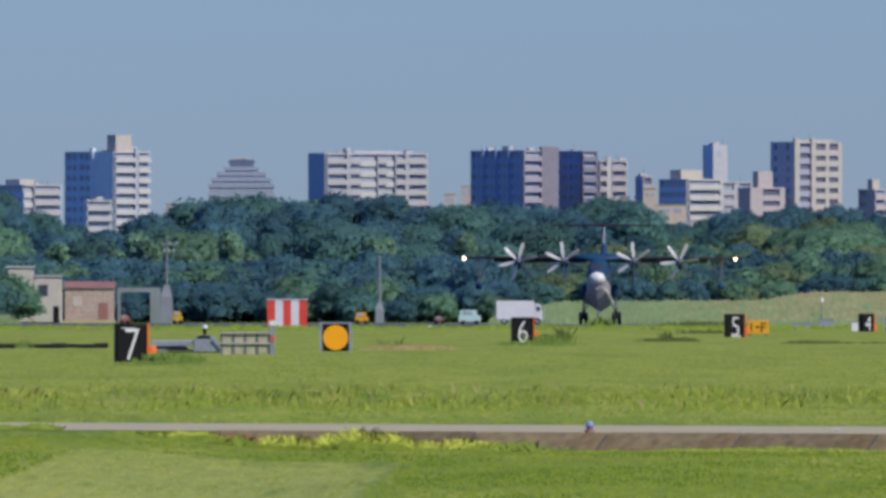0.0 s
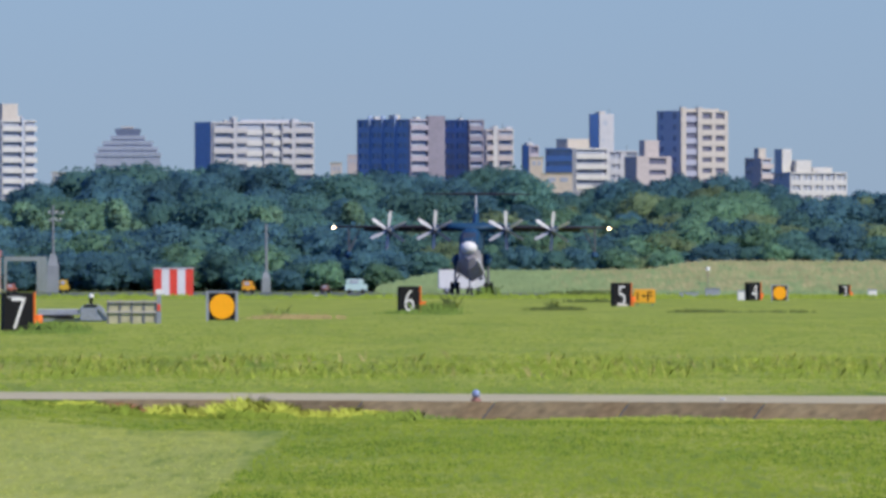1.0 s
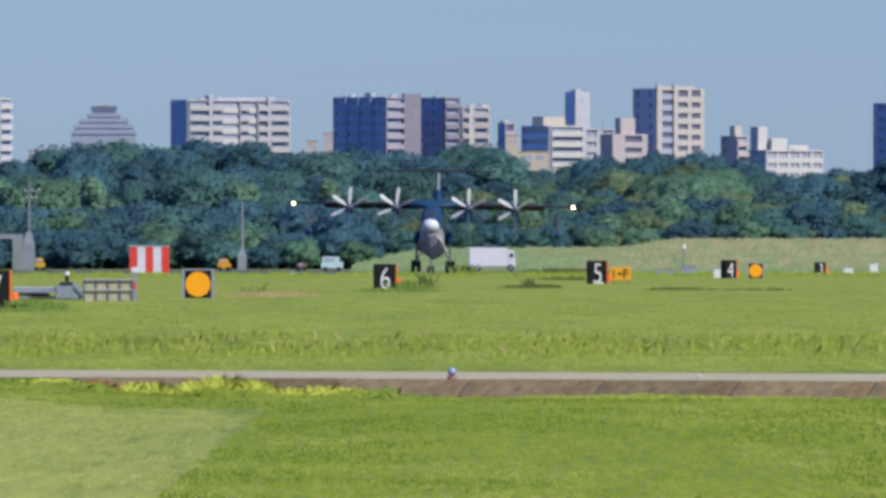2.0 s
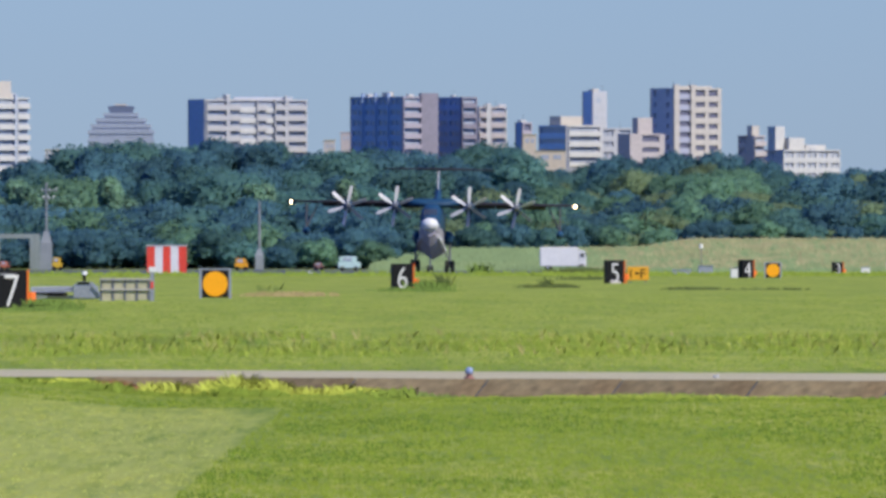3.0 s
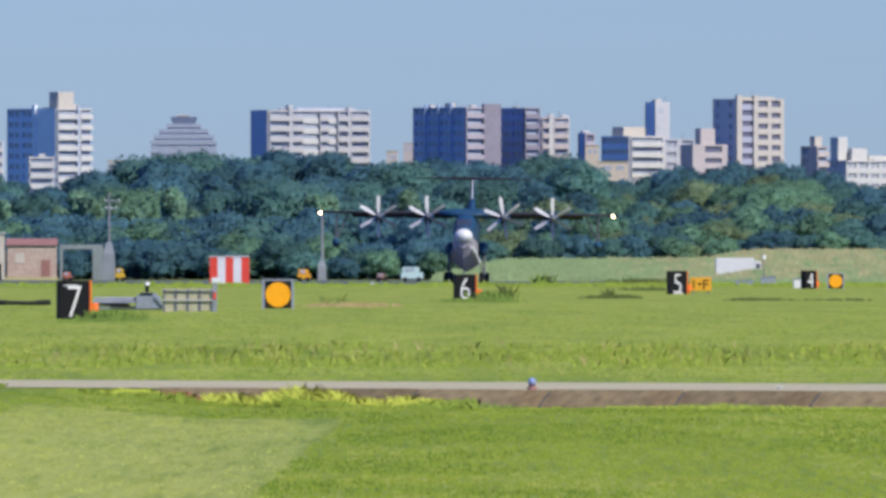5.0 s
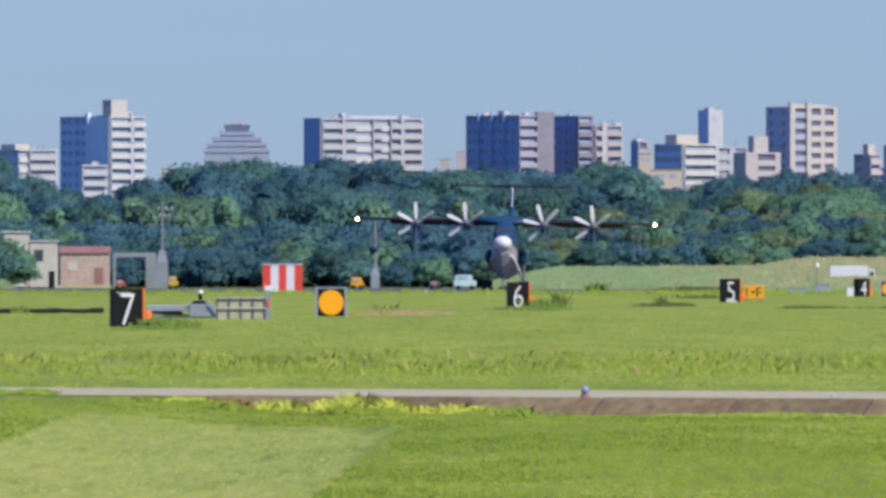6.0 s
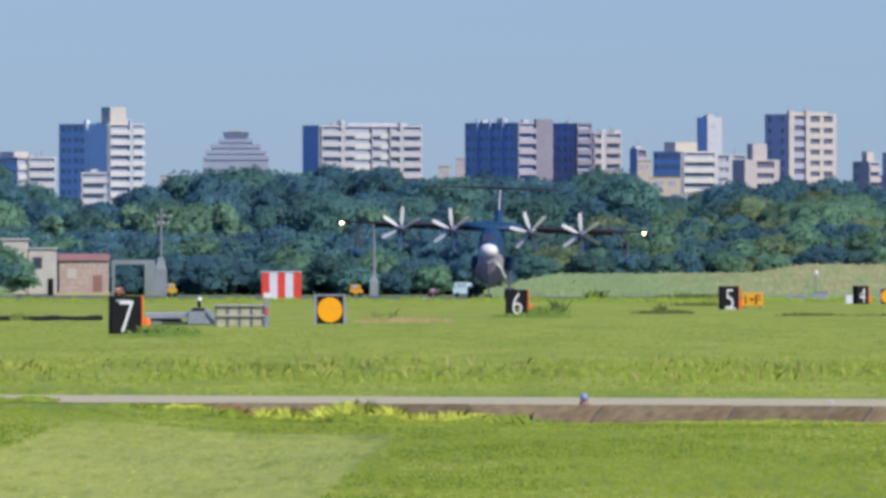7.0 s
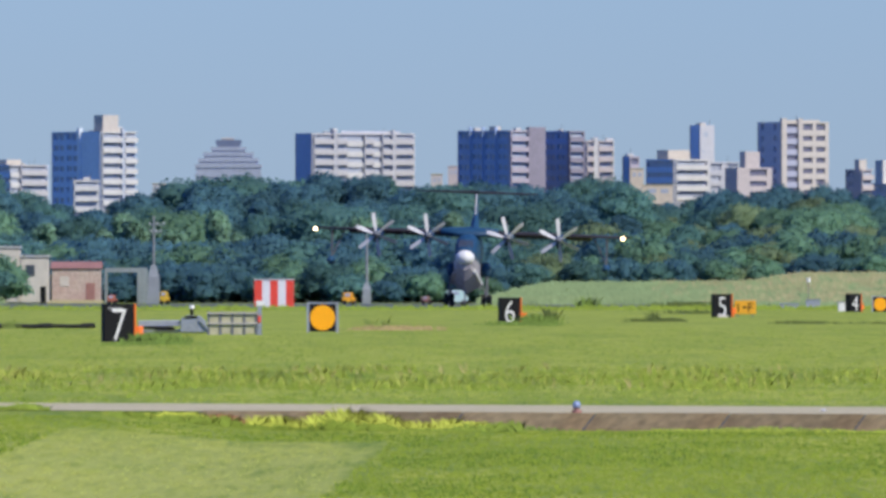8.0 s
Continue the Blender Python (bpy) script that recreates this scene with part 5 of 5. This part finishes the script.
def plant_grass():
    grass_patch("road_edge_grass", "grass creeping over the taxiway edge", M_FIELDB, 2600, kerb(0.1, 3.0, -12.343, -7.063, -2.0), 0.13, 0.02, 4, 0.6)
    grass_patch("near_grass", "short mown green grass", M_NEARB, 18000, uncut(spread(188, 318)), 0.036, 0.012, 3)
    grass_patch("near_grass", "darker tufts in the mown grass", M_NEARD, 5500, uncut(spread(188, 318, 1, 0.5, 4.4)), 0.05, 0.012, 3)
    grass_patch("kerb_weeds", "low yellow-green weeds over the slab edge", M_WEEDK, 3600, kerb(-3.0, -0.3, -3.3, 1.05, -0.4, 0.9), 0.14, 0.009, 4, 0.8)
    grass_patch("kerb_weeds", "tall bright yellow-green weeds over the slab edge", M_WEEDK, 1100, kerb(-1.5, -0.3, -3.25, 0.5, -0.25, 0.6), 0.26, 0.006, 5, 0.6)
    grass_patch("kerb_weeds", "green weeds at the foot of the slab edge", M_FIELDB, 2400, kerb(-4.2, -1.4, -5.8, 1.6, -0.3), 0.12, 0.012, 4, 0.8)
    grass_patch("kerb_weeds", "yellow-green weeds over the slab edge", M_WEEDK, 600, kerb(-1.6, -0.3, -5.2, -4.0, 0.1), 0.14, 0.010, 4, 0.8)
    grass_patch("kerb_weeds", "withered reddish-brown weeds on the slab edge", M_RUSTW, 1700, kerb(-1.8, -0.25, -3.95, -3.25, -2.0), 0.11, 0.018, 4, 0.7)
    grass_patch("kerb_weeds", "green weeds along the slab foot", M_WEEDD, 300, kerb(-1.6, -0.8, 0.677, 11.441, 0.5), 0.06, 0.02, 4)
    grass_patch("tall_grass", "belt of tall yellow-green grass across the field", M_WEED, 1000, spread(388, 484, 1, 0.58, 8.2), 0.15, 0.007, 5, 0.45)
    grass_patch("tall_grass", "darker tall weeds in the belt of grass", M_WEEDD, 560, spread(396, 470, 1, 0.6, 5.2), 0.19, 0.006, 5, 0.4)
    grass_patch("kerb_weeds", "green fringe of grass along the slab foot", M_WEED, 800, kerb(-1.9, -0.9, 3.0, 9.5, 0.1, 0.8), 0.06, 0.010, 4, 0.8)
    grass_patch("field_grass", "paler tufts in the airfield grass", M_WEEDY, 3000, spread(350, 760, 1.3, 0.52, 2.7), 0.05, 0.010, 3)
    grass_patch("field_grass", "darker tufts in the airfield grass", M_NEARD, 3400, spread(350, 820, 1.3, 0.52, 9.1), 0.05, 0.012, 3)
    grass_patch("tall_grass", "belt of rough green grass", M_FIELDB, 3600, spread(390, 475, 1, 0.45, 8.2), 0.12, 0.011, 5, 0.6)
    grass_patch("dry_grass", "dry straw-coloured stems among the grass", M_DRY, 150, spread(395, 480, 1, 0.55, 1.7), 0.22, 0.012, 3)
    grass_patch("tall_grass", "pale seed heads over the belt of tall grass", M_WEEDY, 900, spread(392, 478, 1, 0.52, 8.2), 0.20, 0.0042, 5, 0.4)
    grass_patch("crest_grass", "rough grass along the crest before the runway", M_FIELDB, 2000, spread(1735, 1826, 1, 0, 0, (0.5, 1.5)), 0.36, 0.10, 3, 0.8)
    grass_patch("cut_grass", "pale stubble of the mown swath", M_MOWNB, 2500, spread(188, 296, 1, 0, 0, (0.6, 1.3), -0.03, -0.005), 0.02, 0.016, 3)
    grass_patch("field_grass", "rough green grass of the airfield", M_FIELDB, 8000, spread(350, 900, 1.4), 0.035, 0.03, 3)
    for lab, mt, n, x, d, sx, sy, h in (
            ("weeds round the foot of a distance marker", M_WEEDL, 130, 6.0, 1000, 0.55, 0.8, 0.46), ("low weeds before a distance marker", M_WEEDL, 260, 4.9, 960, 1.0, 6, 0.2), ("tall dark weed beside a distance marker", M_WEEDM, 24, 6.75, 1001, 0.18, 0.4, 0.75),
            ("weeds round the foot of a distance marker", M_WEEDL, 280, -10.6, 693, 0.5, 0.5, 0.32), ("low weeds before a distance marker", M_WEEDL, 220, -10.4, 672, 0.6, 4, 0.13),
            ("dry reddish weeds in the field", M_DRYR, 190, -1.6, 870, 0.95, 3, 0.22), ("lone upright weeds in the field", M_WEEDD, 16, -2.4, 880, 0.5, 2, 0.5),
            ("dark mat of low weeds", M_WEEDM, 480, 13.9, 1080, 0.68, 0.8, 0.2), ("tall weed in a dark mat of weeds", M_WEEDM, 14, 13.5, 1080, 0.15, 0.4, 0.62), ("faint mat of low weeds", M_WEEDM, 110, 20.9, 1000, 0.9, 2, 0.16), ("dark mat of low weeds", M_WEEDM, 60, 25.346, 1000, 1.0, 4, 0.13),
            ("low bush before the reeds", M_WEEDM, 90, 21.981, 1500, 1.2, 6, 0.3), ("low dark bush on the crest of the field", M_WEEDL, 70, 16.2, 1850, 0.55, 1.0, 1.0), ("dark low weeds before the reed bank", M_WEEDM, 260, 31.0, 2150, 2.2, 6, 0.55),
            ("dark upright weeds in the belt of tall grass", M_WEEDD, 70, -3.9, 440, 0.55, 3, 0.2), ("low leafy weed in the belt of tall grass", M_WEEDL, 70, -1.75, 442, 0.16, 1, 0.13), ("upright weeds in the belt of tall grass", M_WEEDD, 60, 8.6, 440, 0.5, 3, 0.15),
            ("tall pale seeding grass in the belt", M_WEEDY, 36, -10.2, 440, 0.4, 3, 0.24), ("small dark tufts at the far taxiway edge", M_WEEDD, 12, -6.95, 351.6, 0.14, 0.1, 0.09),
            ("tuft of weeds beside a pipe in the grass", M_WEEDD, 14, -20.97, 899, 0.2, 0.4, 0.42)):
        grass_patch("field_weeds", lab, mt, n, lambda: (x + RNG.normal() * sx, d + RNG.normal() * sy, 0.6 + 0.7 * RNG.random()), h, 0.03 if d > 600 else 0.009, 5)
    grass_patch("reed_patch", "pale green rough grass before the wood", M_REED, 5000, spread(2395, 2425, 1, 0, 0, (0.7, 1.3), -0.035, -0.024), 0.9, 0.14, 3, 1.0)
    grass_patch("dry_reeds", "dry tan grass before the reed bank", M_TAN, 4000, spread(2225, 2345, 1, 0.42, 2.0, (0.6, 1.3), 0.015, 0.033), 0.6, 0.16, 3)
    for n, edge in ((1100, 0.0125), (2000, 0.0155), (2800, 0.0185)):
        grass_patch("dry_reeds", "dry tan reeds among the green on the far bank", M_TAN, n, spread(2340, 2500, 0.7, 0.47, 6.0, (0.8, 1.3), edge, 0.036), 0.95, 0.16, 3)
    grass_patch("reed_patch", "dull rough grass on the mound before the road", M_REED, 5000, spread(2215, 2300, 1, 0, 0, (0.7, 1.3), 0.0145, 0.036), 0.5, 0.16, 3)
    grass_patch("reed_bank", "tall pale green reeds on the far bank", M_REED, 16000, spread(2330, 2500, 0.8, 0, 0, (0.7, 1.3), 0.003, 0.037), 0.8, 0.16, 3)


M_NEARB = mat("near_blades", (0.155, 0.215, 0.024), 0.9, 0.8, 0.2, tint=(0.205, 0.25, 0.03), by_island=0.22, spec=0.1, detail=2)
M_RUSTW = mat("withered_weed", (0.26, 0.125, 0.062), 0.9, 0.8, 0.2, by_island=0.3, spec=0.1, detail=2)
M_WEEDL = mat("leafy_weed", (0.125, 0.195, 0.04), 0.85, 0.8, 0.2, by_island=0.4, spec=0.1, detail=2)
M_MOWNB = mat("mown_blades", (0.32, 0.35, 0.085), 0.9, 0.8, 0.2, by_island=0.2, spec=0.1, detail=2)
M_NEARD = mat("dark_near_blades", (0.105, 0.170, 0.022), 0.9, 0.8, 0.2, by_island=0.25, spec=0.1, detail=2)
M_WEEDK = mat("yellow_green_weed", (0.43, 0.47, 0.07), 0.85, 0.8, 0.2, tint=(0.31, 0.38, 0.06), by_island=0.4, spec=0.1, detail=2)
M_WEEDY = mat("pale_seed_heads", (0.31, 0.345, 0.075), 0.85, 0.8, 0.2, by_island=0.3, spec=0.1, detail=2)
M_TAN = mat("tan_reeds", (0.275, 0.258, 0.145), 0.9, 0.05, 0.2, tint=(0.22, 0.25, 0.11), by_island=0.15, spec=0.1, detail=2)
M_DRYR = mat("reddish_dry_grass", (0.33, 0.26, 0.12), 0.9, 0.8, 0.2, by_island=0.3, spec=0.1, detail=2)
M_WEEDM = mat("weed_mat", (0.08, 0.108, 0.032), 0.9, 0.8, 0.2, by_island=0.3, spec=0.1, detail=2)
M_FIELDB = mat("field_blades", (0.165, 0.228, 0.028), 0.85, 0.3, 0.25, tint=(0.20, 0.275, 0.05), by_island=0.15, spec=0.1, detail=2)
plant_grass()


def slab_edge():
    """Stained slabs that face the low ground before the taxiway."""
    turn = math.degrees(math.atan(-0.7))
    t = thing("slab_edge", pose(0, 326.0, 0, 0, 0, turn), "row of stained brown concrete slabs edging the taxiway", "kerb", kind="structure")
    w = 2.39 / math.cos(radians(turn))
    bm = bmesh.new()
    loft(bm, [[(x, -0.44, -0.33), (x, -0.40, -0.28), (x, -0.02, 0.0), (x, 0.03, 0.0), (x, 0.03, -0.36)] for x in (0.045, w - 0.045)])
    me = bpy.data.meshes.new("slab")
    solid(bm).to_mesh(me)
    bm.free()
    me.materials.append(M_SLAB)
    for k in range(-4, 9):
        x = k * w + 5.387 / math.cos(radians(turn))
        joint = bmesh.new()
        loft(joint, [[(q, -0.43, -0.33), (q, -0.39, -0.27), (q, -0.02, -0.002), (q, 0.02, -0.36)] for q in (x - 0.035, x + 0.035)])
        part("joint", solid(joint), M_JOINT, t, "pale cement joint")
        share("slab", me, t, pose(x, 0, 0.022 + 0.012 * math.sin(k * 3.1), 0.6 * math.sin(k * 1.7), 0.15 * math.sin(k * 2.3), 0))


slab_edge()

# ---- what moves ----


def motions():
    walk(AIRCRAFT, [
    (0.0, pose(18.5, 2120, -0.25, 0, 0.2, -2.35)),
    (1.0, pose(16.518, 2088.6, -0.35, 0, 0.2, -2.35)),
    (1.5, pose(15.612, 2072.9, -0.4, 0, 0.8, -2.35)),
    (3.5, pose(11.315, 2010.1, -0.36, 0, 1, -2.35)),
    (5.5, pose(8.022, 1947.3, -0.5, 0, 0.7, -2.35)),
    (6.0, pose(7.168, 1931.6, -0.5, -0.3, 1.2, -2.35)),
    (6.5, pose(6.447, 1915.9, -0.45, 0, 1.5, -2.35)),
    (7.0, pose(5.647, 1900.2, -0.4, 0.8, 2, -2.35)),
    (7.5, pose(4.83, 1884.5, -0.3, 1.0, 2.1, -2.35)),
    (8.0, pose(3.879, 1868.8, -0.25, 1.1, 1.9, -2.35)),
    ])
    walk(TRUCK, [
    (0.0, pose(9.764, 2300, -0.71)),
    (1.5, pose(20.469, 2300, -0.71)),
    (3.5, pose(34.283, 2300, -0.71)),
    (5.5, pose(49.11, 2300, -0.71)),
    (6.5, pose(56.994, 2300, -0.71)),
    (8.0, pose(68.783, 2300, -0.71)),
    ])
    # each propeller turns a blade's width of its star on from step to step; the phase drifts slowly
    drift = [[(0, -14), (1.5, -30), (3.5, -15), (5.5, -36), (7, -28), (8, -40)], [(0, -36), (1.5, -22), (3.5, -24), (5.5, -36), (8, -38)],
             [(0, -35), (1.5, -30), (3.5, -27), (5.5, -44), (6.5, -52), (8, -45)], [(0, -6), (1.5, -36), (3.5, -15), (5.5, -36), (8, -36)]]
    for i, p in enumerate(PROPS):
        x, z = PROP_SPOTS[i]
        walk(p, [(k / FPS, pose(x, -4.92, z, 0, 30 + lerp_list(drift[i], k / FPS) + 60 * k, 0)) for k in range(241)])


motions()
